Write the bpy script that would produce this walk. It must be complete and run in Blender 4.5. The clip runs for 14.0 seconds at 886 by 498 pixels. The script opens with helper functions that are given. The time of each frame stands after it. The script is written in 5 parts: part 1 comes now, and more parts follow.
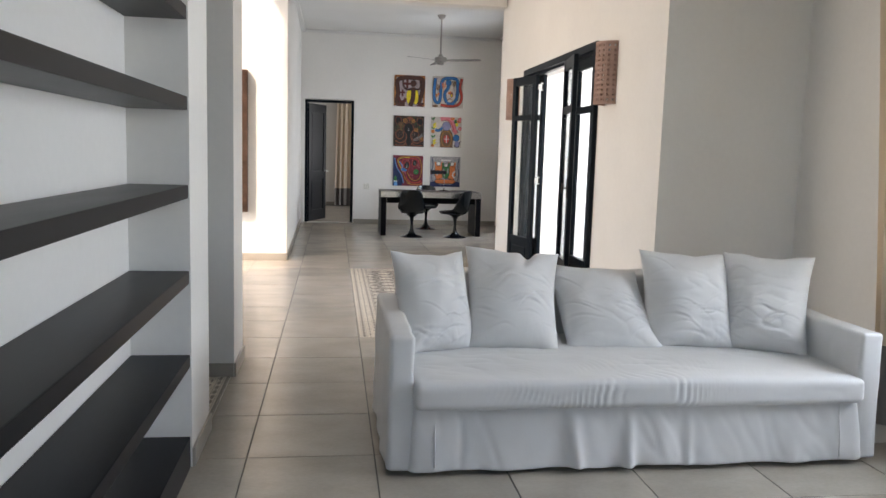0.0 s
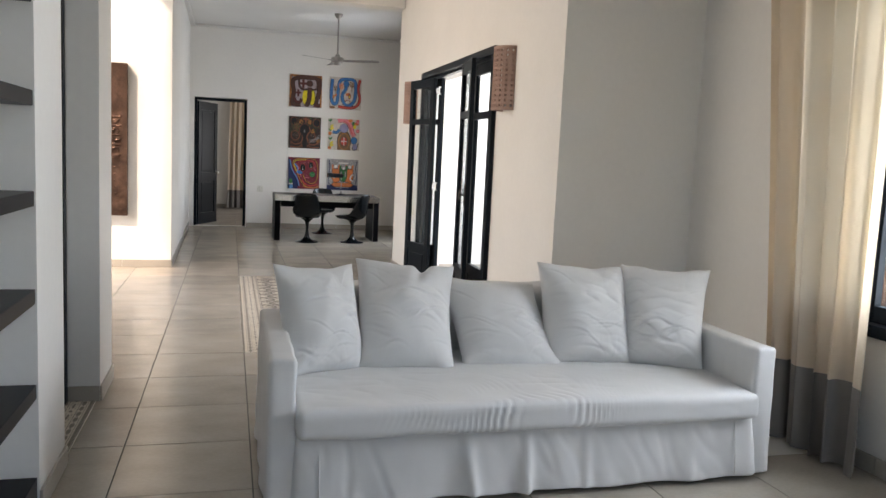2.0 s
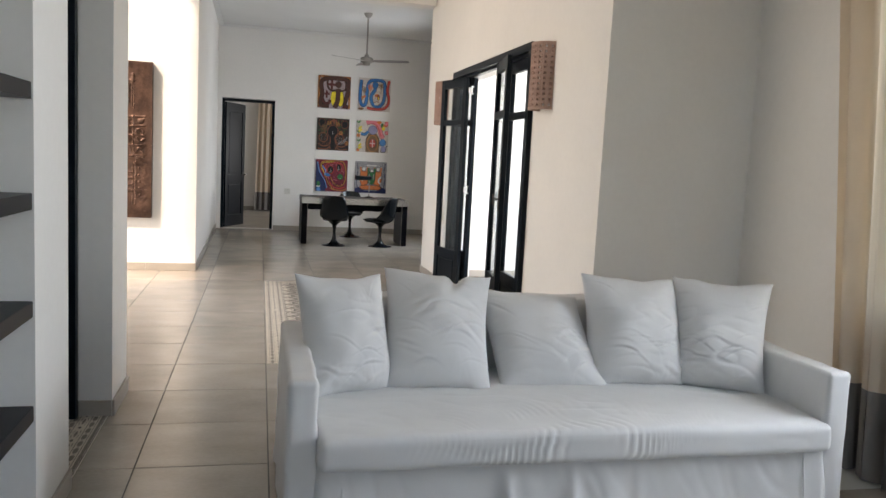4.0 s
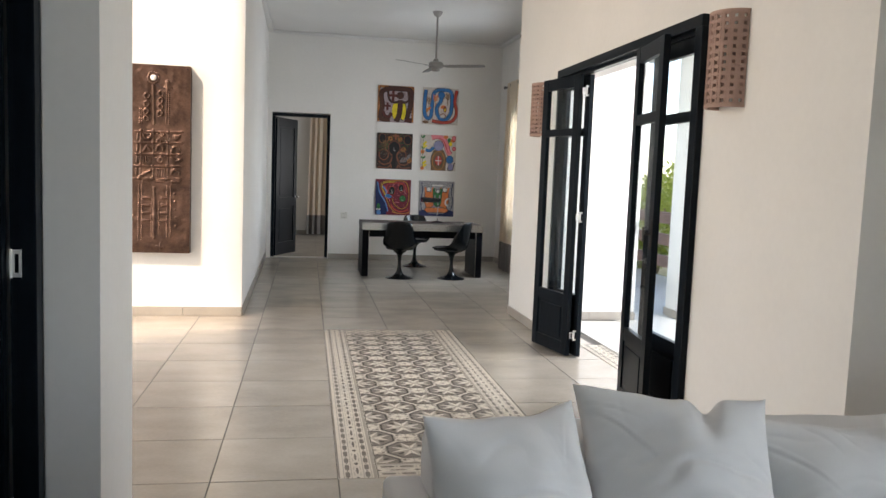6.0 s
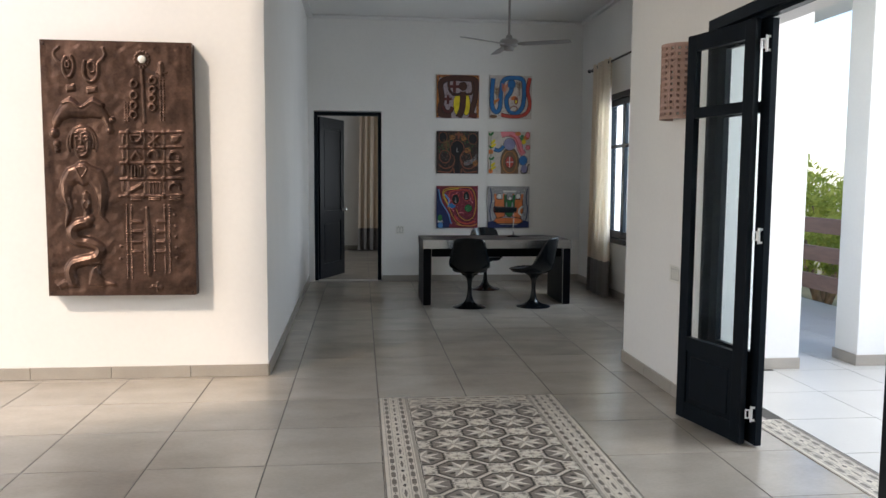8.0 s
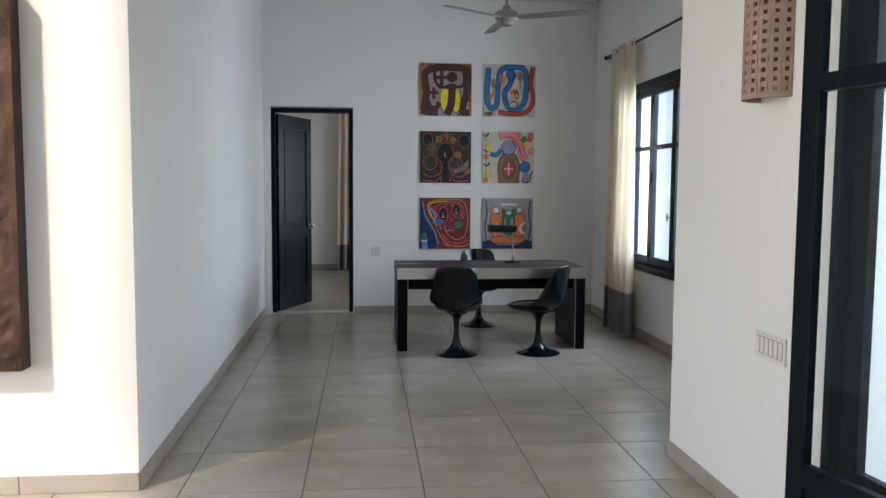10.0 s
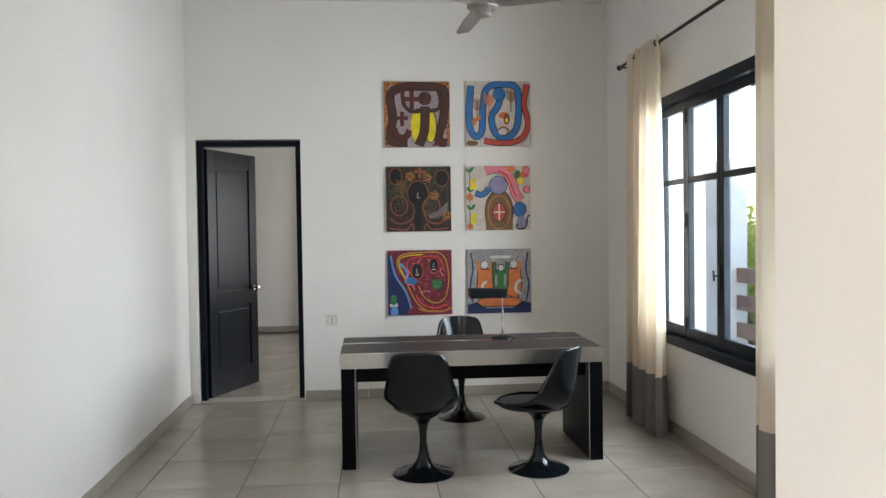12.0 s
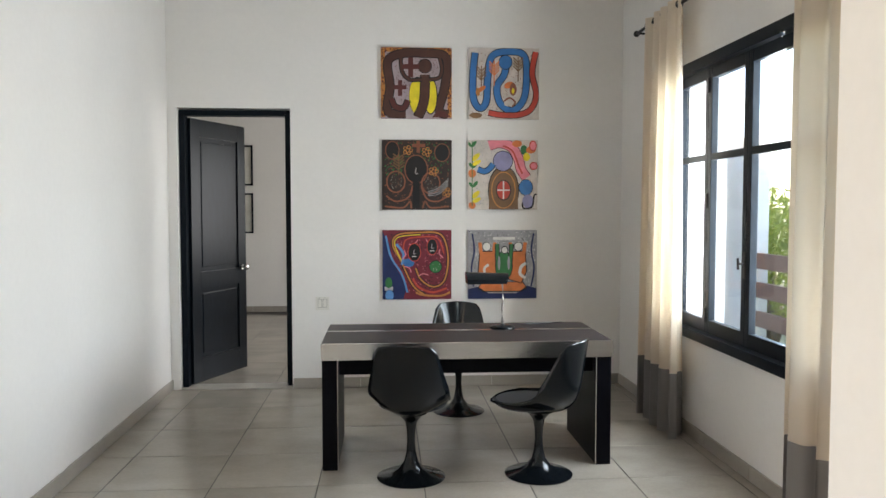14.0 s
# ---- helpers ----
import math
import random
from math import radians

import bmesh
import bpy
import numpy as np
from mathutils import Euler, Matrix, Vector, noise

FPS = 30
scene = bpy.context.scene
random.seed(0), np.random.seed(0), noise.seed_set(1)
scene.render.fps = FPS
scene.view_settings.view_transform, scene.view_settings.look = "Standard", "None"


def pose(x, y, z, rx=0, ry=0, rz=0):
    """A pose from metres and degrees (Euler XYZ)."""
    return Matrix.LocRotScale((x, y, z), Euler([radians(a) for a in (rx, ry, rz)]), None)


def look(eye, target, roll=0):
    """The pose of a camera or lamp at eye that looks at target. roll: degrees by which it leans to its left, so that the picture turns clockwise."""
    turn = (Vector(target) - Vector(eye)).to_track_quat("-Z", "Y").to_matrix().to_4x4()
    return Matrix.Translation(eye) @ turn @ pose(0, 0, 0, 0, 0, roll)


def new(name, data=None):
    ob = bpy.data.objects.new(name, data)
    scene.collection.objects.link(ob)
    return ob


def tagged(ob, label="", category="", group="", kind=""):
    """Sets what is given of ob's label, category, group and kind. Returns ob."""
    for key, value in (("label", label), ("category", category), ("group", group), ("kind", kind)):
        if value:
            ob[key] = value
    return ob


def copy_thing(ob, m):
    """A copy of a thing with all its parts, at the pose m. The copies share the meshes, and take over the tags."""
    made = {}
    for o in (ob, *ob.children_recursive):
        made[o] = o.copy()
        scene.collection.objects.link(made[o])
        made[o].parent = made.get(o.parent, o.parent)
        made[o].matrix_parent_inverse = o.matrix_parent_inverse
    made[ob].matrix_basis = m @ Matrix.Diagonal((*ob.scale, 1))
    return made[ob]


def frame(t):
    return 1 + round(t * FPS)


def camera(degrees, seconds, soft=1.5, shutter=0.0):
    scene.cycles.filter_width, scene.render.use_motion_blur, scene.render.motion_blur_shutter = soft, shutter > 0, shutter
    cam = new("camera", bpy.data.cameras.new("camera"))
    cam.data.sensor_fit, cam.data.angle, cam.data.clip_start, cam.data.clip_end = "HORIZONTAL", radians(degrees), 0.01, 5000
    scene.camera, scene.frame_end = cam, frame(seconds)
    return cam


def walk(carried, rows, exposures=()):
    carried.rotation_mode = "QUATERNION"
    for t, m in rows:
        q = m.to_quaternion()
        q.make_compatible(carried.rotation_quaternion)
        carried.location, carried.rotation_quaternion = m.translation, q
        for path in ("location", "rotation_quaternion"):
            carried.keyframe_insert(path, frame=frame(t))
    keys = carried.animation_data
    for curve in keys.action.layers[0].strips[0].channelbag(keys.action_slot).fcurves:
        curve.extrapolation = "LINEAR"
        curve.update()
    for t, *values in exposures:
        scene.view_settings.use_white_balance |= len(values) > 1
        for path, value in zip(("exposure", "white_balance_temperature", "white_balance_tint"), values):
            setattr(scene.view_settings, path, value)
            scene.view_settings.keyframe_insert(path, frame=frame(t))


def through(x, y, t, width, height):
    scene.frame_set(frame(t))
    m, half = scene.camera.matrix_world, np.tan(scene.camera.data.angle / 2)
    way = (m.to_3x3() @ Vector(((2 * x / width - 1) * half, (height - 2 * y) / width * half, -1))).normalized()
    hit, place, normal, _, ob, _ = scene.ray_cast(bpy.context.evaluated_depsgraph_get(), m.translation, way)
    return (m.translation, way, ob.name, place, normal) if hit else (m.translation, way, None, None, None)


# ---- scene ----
cam = camera(59.2, 14.0)
PATH = [
    (0, (-0.011, -0.467, 1.508), (0.269, 1.498, 1.263), 1.7),
    (0.5, (0.001, -0.309, 1.532), (0.47, 1.615, 1.25), 2.0),
    (1, (0.07, -0.225, 1.53), (0.579, 1.683, 1.217), 2.5),
    (1.5, (0.09, -0.213, 1.534), (0.611, 1.698, 1.257), 2.8),
    (2, (0.086, -0.213, 1.531), (0.615, 1.702, 1.302), 2.7),
    (2.2, (0.094, -0.215, 1.535), (0.624, 1.701, 1.312), 2.6),
    (4.3, (0.132, 0.289, 1.518), (0.554, 2.232, 1.295), 3.2),
    (4.5, (0.112, 0.424, 1.517), (0.505, 2.373, 1.299), 3.1),
    (5, (0.085, 0.885, 1.546), (0.463, 2.838, 1.342), 2.1),
    (5.5, (0.058, 1.402, 1.534), (0.413, 3.362, 1.351), 2.3),
    (6, (0.025, 1.967, 1.528), (0.37, 3.929, 1.341), 2.2),
    (6.5, (0.061, 2.506, 1.511), (0.346, 4.474, 1.296), 2.4),
    (7, (0.01, 3.072, 1.5), (0.26, 5.043, 1.272), 1.6),
    (7.5, (0.045, 3.607, 1.497), (0.266, 5.583, 1.286), 0.7),
    (8, (0.096, 4.151, 1.526), (0.303, 6.132, 1.348), 0.4),
    (8.2, (0.101, 4.387, 1.545), (0.322, 6.368, 1.374), 0.2),
    (10.3, (0.687, 6.512, 1.563), (0.876, 8.497, 1.408), 0.5),
    (10.5, (0.800, 6.755, 1.566), (0.97, 8.742, 1.416), 0.3),
    (11, (0.913, 7.275, 1.600), (1.077, 9.266, 1.504), 0.7),
    (11.5, (1.029, 7.782, 1.621), (1.186, 9.776, 1.573), 0.5),
    (12, (1.069, 8.182, 1.628), (1.247, 10.174, 1.578), -0.8),
    (12.5, (1.148, 8.428, 1.628), (1.316, 10.42, 1.572), -0.5),
    (13, (1.225, 8.603, 1.624), (1.382, 10.595, 1.563), -0.1),
    (13.5, (1.261, 8.658, 1.621), (1.407, 10.65, 1.523), -0.2),
    (14, (1.23, 8.695, 1.625), (1.377, 10.687, 1.521), 0.0),
]
EXPOSURE = [(0, 2.0, 6900, 16), (1, 1.90, 7050, 16), (5, 1.86, 7000, 15), (6.5, 1.72, 6850, 14), (7.5, 1.38, 6650, 13), (8.2, 1.02, 6400, 12), (10.3, 1.78, 6250, 12), (11.5, 2.14, 6800, 13), (14, 2.32, 7050, 13)]
walk(cam, [(t, look(eye, target, roll)) for t, eye, target, roll in PATH], EXPOSURE)

# ---- world, sun, light ----
SUN = Vector((0.70, 0.70, -0.92)).normalized()
world = bpy.data.worlds.new("world")
scene.world = world
world.use_nodes = True
sky = world.node_tree.nodes.new("ShaderNodeTexSky")
sky.sky_type, sky.sun_disc = "NISHITA", False
sky.sun_elevation, sky.sun_rotation = math.asin(-SUN.z), math.atan2(-SUN.x, -SUN.y)
world.node_tree.links.new(sky.outputs[0], world.node_tree.nodes["Background"].inputs[0])
world.node_tree.nodes["Background"].inputs[1].default_value = 0.15
sun = new("sun", bpy.data.lights.new("sun", "SUN"))
sun.data.energy, sun.data.angle, sun.data.color = 1.6, radians(4.0), (1.0, 0.84, 0.66)
sun.rotation_euler = SUN.to_track_quat("-Z", "Y").to_euler()


def window_light(name, place, target, w, h, watts, color=(0.90, 0.95, 1.0)):
    """The sky's light through an opening, real or added."""
    ob = new(name, bpy.data.lights.new(name, "AREA"))
    ob.data.shape, ob.data.size, ob.data.size_y, ob.data.energy, ob.data.color = "RECTANGLE", w, h, watts, color
    ob.matrix_world = look(place, target)
    return ob


window_light("rear_window_light", (1.3, -3.95, 2.3), (1.3, 2.4, 0.5), 1.8, 1.8, 4.0, (0.42, 0.72, 1.0))
window_light("study_window_light", (3.82, 13.48, 1.68), (0.8, 14.75, 1.15), 1.6, 1.8, 41, (0.76, 0.88, 1.0))
window_light("living_window_light", (3.82, 2.28, 1.68), (0, 1.5, 2.1), 1.3, 1.8, 39, (0.76, 0.88, 1.0))
window_light("terrace_door_light", (5.4, 7.6, 2.7), (2.0, 7.5, 0.9), 2.4, 1.6, 90)
# Added warm fill towards the right wall, at an unseen, invented opening.
window_light("bay_opening_light", (-5.95, 7.8, 1.7), (0, 7.8, 1.7), 4.0, 2.6, 43, (1.0, 0.91, 0.78))
# Added fill that brightens the back room from an unseen side opening.
window_light("back_room_window_light", (4.3, 18.6, 1.7), (0, 18.6, 1.3), 1.6, 1.6, 22)

# ---- materials ----


def material(name, color, rough=0.6, metal=0.0, var=0.12, scale=6.0, bump=0.15, fine=90.0, rnd=0.0, spec=0.5, stretch=(1, 1, 1), sheen=0.0, dist=0.004, rvar=0.02):
    """A surface with large stains, fine grain and relief; rnd: how much one piece differs from the next."""
    m = bpy.data.materials.new(name)
    m.use_nodes = True
    nt = m.node_tree
    n, l = nt.nodes, nt.links
    b = n["Principled BSDF"]
    co = n.new("ShaderNodeTexCoord")
    mp = n.new("ShaderNodeMapping")
    mp.inputs["Scale"].default_value = stretch
    l.new(co.outputs["Object"], mp.inputs[0])
    if rnd:
        info = n.new("ShaderNodeObjectInfo")
        sh = n.new("ShaderNodeVectorMath")
        sh.operation = "MULTIPLY_ADD"
        l.new(info.outputs["Random"], sh.inputs[0])
        sh.inputs[1].default_value = (37, 53, 11)
        l.new(co.outputs["Object"], sh.inputs[2])
        l.new(sh.outputs[0], mp.inputs[0])
    big, small = n.new("ShaderNodeTexNoise"), n.new("ShaderNodeTexNoise")
    for t, s, d in ((big, scale, 5), (small, fine, 3)):
        t.inputs["Scale"].default_value, t.inputs["Detail"].default_value = s, d
        l.new(mp.outputs[0], t.inputs["Vector"])
    add = n.new("ShaderNodeMath")
    add.operation = "MULTIPLY_ADD"
    l.new(small.outputs[0], add.inputs[0])
    add.inputs[1].default_value = 0.35
    l.new(big.outputs[0], add.inputs[2])
    last = add.outputs[0]
    if rnd:
        a2 = n.new("ShaderNodeMath")
        a2.operation = "MULTIPLY_ADD"
        l.new(info.outputs["Random"], a2.inputs[0])
        a2.inputs[1].default_value = rnd
        l.new(last, a2.inputs[2])
        last = a2.outputs[0]
    ramp = n.new("ShaderNodeMapRange")
    ramp.inputs["From Min"].default_value, ramp.inputs["From Max"].default_value = 0.35, 1.0 + rnd
    ramp.inputs["To Min"].default_value, ramp.inputs["To Max"].default_value = 1 - var, 1 + var
    l.new(last, ramp.inputs["Value"])
    mul = n.new("ShaderNodeVectorMath")
    mul.operation = "SCALE"
    mul.inputs[0].default_value = color
    l.new(ramp.outputs[0], mul.inputs["Scale"])
    l.new(mul.outputs[0], b.inputs["Base Color"])
    rr = n.new("ShaderNodeMapRange")
    rr.inputs["From Min"].default_value, rr.inputs["From Max"].default_value = 0.3, 0.8
    rr.inputs["To Min"].default_value, rr.inputs["To Max"].default_value = max(0.02, rough - rvar), min(1, rough + rvar)
    l.new(big.outputs[0], rr.inputs["Value"])
    l.new(rr.outputs[0], b.inputs["Roughness"])
    b.inputs["Metallic"].default_value = metal
    b.inputs["Specular IOR Level"].default_value = spec
    if sheen:
        b.inputs["Sheen Weight"].default_value = sheen
    if bump:
        bp = n.new("ShaderNodeBump")
        bp.inputs["Strength"].default_value, bp.inputs["Distance"].default_value = bump, dist
        l.new(add.outputs[0], bp.inputs["Height"])
        l.new(bp.outputs[0], b.inputs["Normal"])
    return m


def cloth(name, color, through=0.0, var=0.06):
    """Woven cloth; through: the share of light that it lets pass."""
    m = material(name, color, 0.9, 0, var, 5, 0.25, 420, spec=0.15, sheen=0.15, dist=0.001)
    if through:
        nt = m.node_tree
        b, out = nt.nodes["Principled BSDF"], nt.nodes["Material Output"]
        tr, mix = nt.nodes.new("ShaderNodeBsdfTranslucent"), nt.nodes.new("ShaderNodeMixShader")
        tr.inputs[0].default_value = (color[0], color[1] * 0.91, color[2] * 0.77, 1)
        mix.inputs[0].default_value = through
        nt.links.new(b.outputs[0], mix.inputs[1])
        nt.links.new(tr.outputs[0], mix.inputs[2])
        nt.links.new(mix.outputs[0], out.inputs[0])
    return m


PLASTER = material("white_plaster", (0.80, 0.78, 0.748), 0.75, 0, 0.05, 0.9, 0.14, 26, spec=0.25)
CEIL = material("ceiling_paint", (0.76, 0.75, 0.73), 0.8, 0, 0.03, 1.5, 0.06, 60, spec=0.2)
TERRACE_WHITE = material("terrace_plaster", (0.80, 0.79, 0.76), 0.8, 0, 0.05, 1.5, 0.15, 40, spec=0.2)
FLOOR = material("porcelain_tile", (0.372, 0.332, 0.280), 0.25, 0, 0.26, 2.4, 0, 45, rvar=0.0, rnd=0.20, spec=0.65, stretch=(1, 1.6, 1))
TERRACE_TILE = material("terrace_tile", (0.56, 0.54, 0.50), 0.4, 0, 0.08, 1.8, 0, 45)
GROUT = material("grout", (0.085, 0.078, 0.068), 0.9, 0, 0.15, 9, 0.2)
BASE = material("baseboard_tile", (0.36, 0.325, 0.28), 0.35, 0, 0.14, 4, 0.04, 60, rnd=0.12)
SILLSTONE = material("threshold_stone", (0.46, 0.43, 0.38), 0.5, 0, 0.2, 14, 0.1, 120)
BLACK = material("black_paint", (0.006, 0.009, 0.013), 0.30, 0, 0.3, 8, 0.05, 70, rvar=0.0, spec=0.09, stretch=(4, 4, 1))
SHELF = material("dark_shelf_wood", (0.010, 0.010, 0.012), 0.36, 0, 0.5, 3, 0.05, 45, spec=0.12, stretch=(3, 0.5, 3))
CHROME = material("brushed_steel", (0.36, 0.34, 0.32), 0.46, 1, 0.05, 4, 0, 150, rvar=0.0)
STEEL = material("brushed_steel_band", (0.56, 0.545, 0.52), 0.26, 1, 0.10, 3, 0, 150, rvar=0.0, stretch=(1, 1, 14))
POLISH = material("chrome", (0.75, 0.75, 0.75), 0.1, 1, 0.05, 6, 0)
HINGE = material("hinge_steel", (0.80, 0.80, 0.78), 0.4, 0.5, 0.08, 10, 0)
DARKMETAL = material("dark_metal", (0.05, 0.047, 0.045), 0.4, 0.8, 0.2, 10, 0.05)
LINEN = cloth("white_linen", (0.68, 0.675, 0.665))
PILLOW = cloth("pillow_linen", (0.66, 0.655, 0.645))
CREAM = cloth("cream_curtain", (0.80, 0.715, 0.605), 0.44)
GREYCLOTH = cloth("grey_curtain_band", (0.21, 0.195, 0.185), 0.06)
TERRA = material("terracotta", (0.43, 0.285, 0.235), 0.85, 0, 0.18, 12, 0.25, 120)
COPPER = material("aged_copper", (0.105, 0.060, 0.043), 0.33, 0.75, 0.75, 7, 0.35, 55, dist=0.006)
COPPER_EDGE = material("dark_copper_edge", (0.055, 0.03, 0.022), 0.5, 0.5, 0.3, 10, 0.2)
TILE_LIGHT = material("cement_tile_light", (0.63, 0.57, 0.475), 0.5, 0, 0.12, 8, 0, 80, rnd=0.14)
TILE_DARK = material("cement_tile_dark", (0.06, 0.05, 0.042), 0.5, 0, 0.2, 8, 0, 80, rnd=0.12)
TILE_BASE = material("cement_tile_base", (0.38, 0.338, 0.28), 0.5, 0, 0.14, 8, 0, 80, rnd=0.12)
TILE_MID = material("cement_tile_mid", (0.20, 0.172, 0.14), 0.5, 0, 0.14, 8, 0, 80, rnd=0.12)
DESKWOOD = material("dark_desk_wood", (0.032, 0.025, 0.024), 0.42, 0, 0.4, 5, 0, 60, rvar=0.0, spec=0.14, stretch=(0.5, 6, 6))
DESKBLACK = material("black_desk_panel", (0.005, 0.005, 0.007), 0.4, 0, 0.3, 6, 0, 90, spec=0.06)
EDGELINE = material("light_edge_band", (0.45, 0.41, 0.36), 0.4, 0.3, 0.1, 20, 0)
CHAIR = material("black_gloss_shell", (0.005, 0.007, 0.009), 0.14, 0, 0.2, 5, 0, 60, rvar=0.0, spec=0.4)
SEATPAD = cloth("black_seat_cloth", (0.014, 0.014, 0.016))
SLOT = material("switch_slot", (0.25, 0.24, 0.22), 0.6, 0, 0.05, 10, 0)
PLASTIC = material("white_plastic", (0.72, 0.70, 0.64), 0.4, 0, 0.04, 10, 0)
RAILWOOD = material("brown_rail_paint", (0.25, 0.145, 0.105), 0.6, 0, 0.22, 5, 0.15, 60, stretch=(4, 0.6, 4))
LEAF = material("leaf_green", (0.17, 0.21, 0.05), 0.6, 0, 0.5, 1.2, 0, 9, spec=0.3)
leaf_nodes = LEAF.node_tree.nodes
leaf_glow, leaf_mix = leaf_nodes.new("ShaderNodeBsdfTranslucent"), leaf_nodes.new("ShaderNodeMixShader")
leaf_glow.inputs[0].default_value = (0.46, 0.52, 0.10, 1)
leaf_mix.inputs[0].default_value = 0.5
LEAF.node_tree.links.new(leaf_nodes["Principled BSDF"].outputs[0], leaf_mix.inputs[1])
LEAF.node_tree.links.new(leaf_glow.outputs[0], leaf_mix.inputs[2])
LEAF.node_tree.links.new(leaf_mix.outputs[0], leaf_nodes["Material Output"].inputs[0])
BARK = material("bark", (0.16, 0.12, 0.085), 0.9, 0, 0.35, 7, 0.6, 40)
GRASS = material("dry_grass", (0.30, 0.28, 0.17), 0.9, 0, 0.4, 0.8, 0.4, 20)
PHOTO = material("faded_print", (0.60, 0.58, 0.53), 0.5, 0, 0.2, 5, 0)


def glass_material():
    m = bpy.data.materials.new("window_glass")
    m.use_nodes = True
    n, l = m.node_tree.nodes, m.node_tree.links
    n.remove(n["Principled BSDF"])
    tr, gl, mix = n.new("ShaderNodeBsdfTransparent"), n.new("ShaderNodeBsdfGlossy"), n.new("ShaderNodeMixShader")
    lw, pw, sc = n.new("ShaderNodeLayerWeight"), n.new("ShaderNodeMath"), n.new("ShaderNodeMath")
    pw.operation, sc.operation = "POWER", "MULTIPLY_ADD"
    pw.inputs[1].default_value, sc.inputs[1].default_value, sc.inputs[2].default_value = 5.0, 0.7, 0.025
    tr.inputs[0].default_value = (0.95, 0.975, 0.98, 1)
    gl.inputs["Roughness"].default_value = 0.02
    l.new(lw.outputs["Facing"], pw.inputs[0])
    l.new(pw.outputs[0], sc.inputs[0])
    l.new(sc.outputs[0], mix.inputs[0])
    l.new(tr.outputs[0], mix.inputs[1])
    l.new(gl.outputs[0], mix.inputs[2])
    l.new(mix.outputs[0], n["Material Output"].inputs[0])
    return m


GLASS = glass_material()

# ---- building helpers ----


def link(name, bm, mats, parent=None, label="", smooth=False):
    """A bmesh as one mesh object; mats: a material or a list of them."""
    bmesh.ops.recalc_face_normals(bm, faces=bm.faces)
    me = bpy.data.meshes.new(name)
    bm.to_mesh(me)
    bm.free()
    for m in mats if isinstance(mats, (list, tuple)) else [mats]:
        me.materials.append(m)
    if smooth:
        me.polygons.foreach_set("use_smooth", [True] * len(me.polygons))
        if smooth != "all":
            me.set_sharp_from_angle(angle=radians(40))
    ob = new(name, me)
    if parent:
        ob.parent = parent
    if label:
        tagged(ob, label)
    return ob


part = link


def thing(name, m, label, category, group="", kind=""):
    ob = new(name)
    ob.matrix_basis = m
    return tagged(ob, label, category, group, kind)


def box(bm, x0, x1, y0, y1, z0, z1, bevel=0.0, mat=0, m=None, seg=2):
    r = bmesh.ops.create_cube(bm, size=1.0)
    vs = r["verts"]
    t = Matrix.Translation(((x0 + x1) / 2, (y0 + y1) / 2, (z0 + z1) / 2)) @ Matrix.Diagonal((x1 - x0, y1 - y0, z1 - z0, 1))
    bmesh.ops.transform(bm, matrix=t if m is None else m @ t, verts=vs)
    fs = list({f for v in vs for f in v.link_faces})
    for f in fs:
        f.material_index = mat
    if bevel:
        es = list({e for v in vs for e in v.link_edges})
        r = bmesh.ops.bevel(bm, geom=es, offset=bevel, segments=seg, affect="EDGES", profile=0.7)
        for f in r["faces"]:
            f.material_index = mat
    return bm


def boxes(*rows, bevel=0.0):
    bm = bmesh.new()
    for r in rows:
        box(bm, *r, bevel=bevel)
    return bm


def tube(bm, points, radii, sides=12, cap=True):
    """A round bar along points."""
    rings = []
    pts = [Vector(p) for p in points]
    for i, p in enumerate(pts):
        d = (pts[min(i + 1, len(pts) - 1)] - pts[max(i - 1, 0)]).normalized()
        q = d.to_track_quat("Z", "Y")
        r = radii[i] if isinstance(radii, (list, tuple)) else radii
        rings.append([bm.verts.new(p + q @ Vector((r * math.cos(a), r * math.sin(a), 0))) for a in (2 * math.pi * k / sides for k in range(sides))])
    for a, b in zip(rings, rings[1:]):
        for k in range(sides):
            bm.faces.new((a[k], a[(k + 1) % sides], b[(k + 1) % sides], b[k]))
    if cap:
        bm.faces.new(rings[0][::-1])
        bm.faces.new(rings[-1])
    return bm


def lathe(bm, profile, sides=32, m=None):
    """Turned shape about z from (radius, height) pairs."""
    rings = []
    for r, z in profile:
        row = [Vector((r * math.cos(a), r * math.sin(a), z)) for a in (2 * math.pi * k / sides for k in range(sides))]
        rings.append([bm.verts.new(m @ v if m else v) for v in row])
    for a, b in zip(rings, rings[1:]):
        for k in range(sides):
            bm.faces.new((a[k], a[(k + 1) % sides], b[(k + 1) % sides], b[k]))
    bm.faces.new(rings[0][::-1])
    bm.faces.new(rings[-1])
    return bm


def structure(name, bm, mats, label, category):
    return tagged(link(name, bm, mats), label, category, kind="structure")

# ---- structure ----
H, TOP = 3.87, 4.1
XL, XR, XW, XS = -0.655, 2.285, 3.36, 3.40


def skewed(x0, xa, xb, y0, y1):
    """A wall whose right face runs from xa to xb."""
    bm = boxes((x0, 0, y0, y1, 0, H))
    for v in bm.verts:
        if v.co.x > -0.1:
            v.co.x = xa if v.co.y < (y0 + y1) / 2 else xb
    return bm


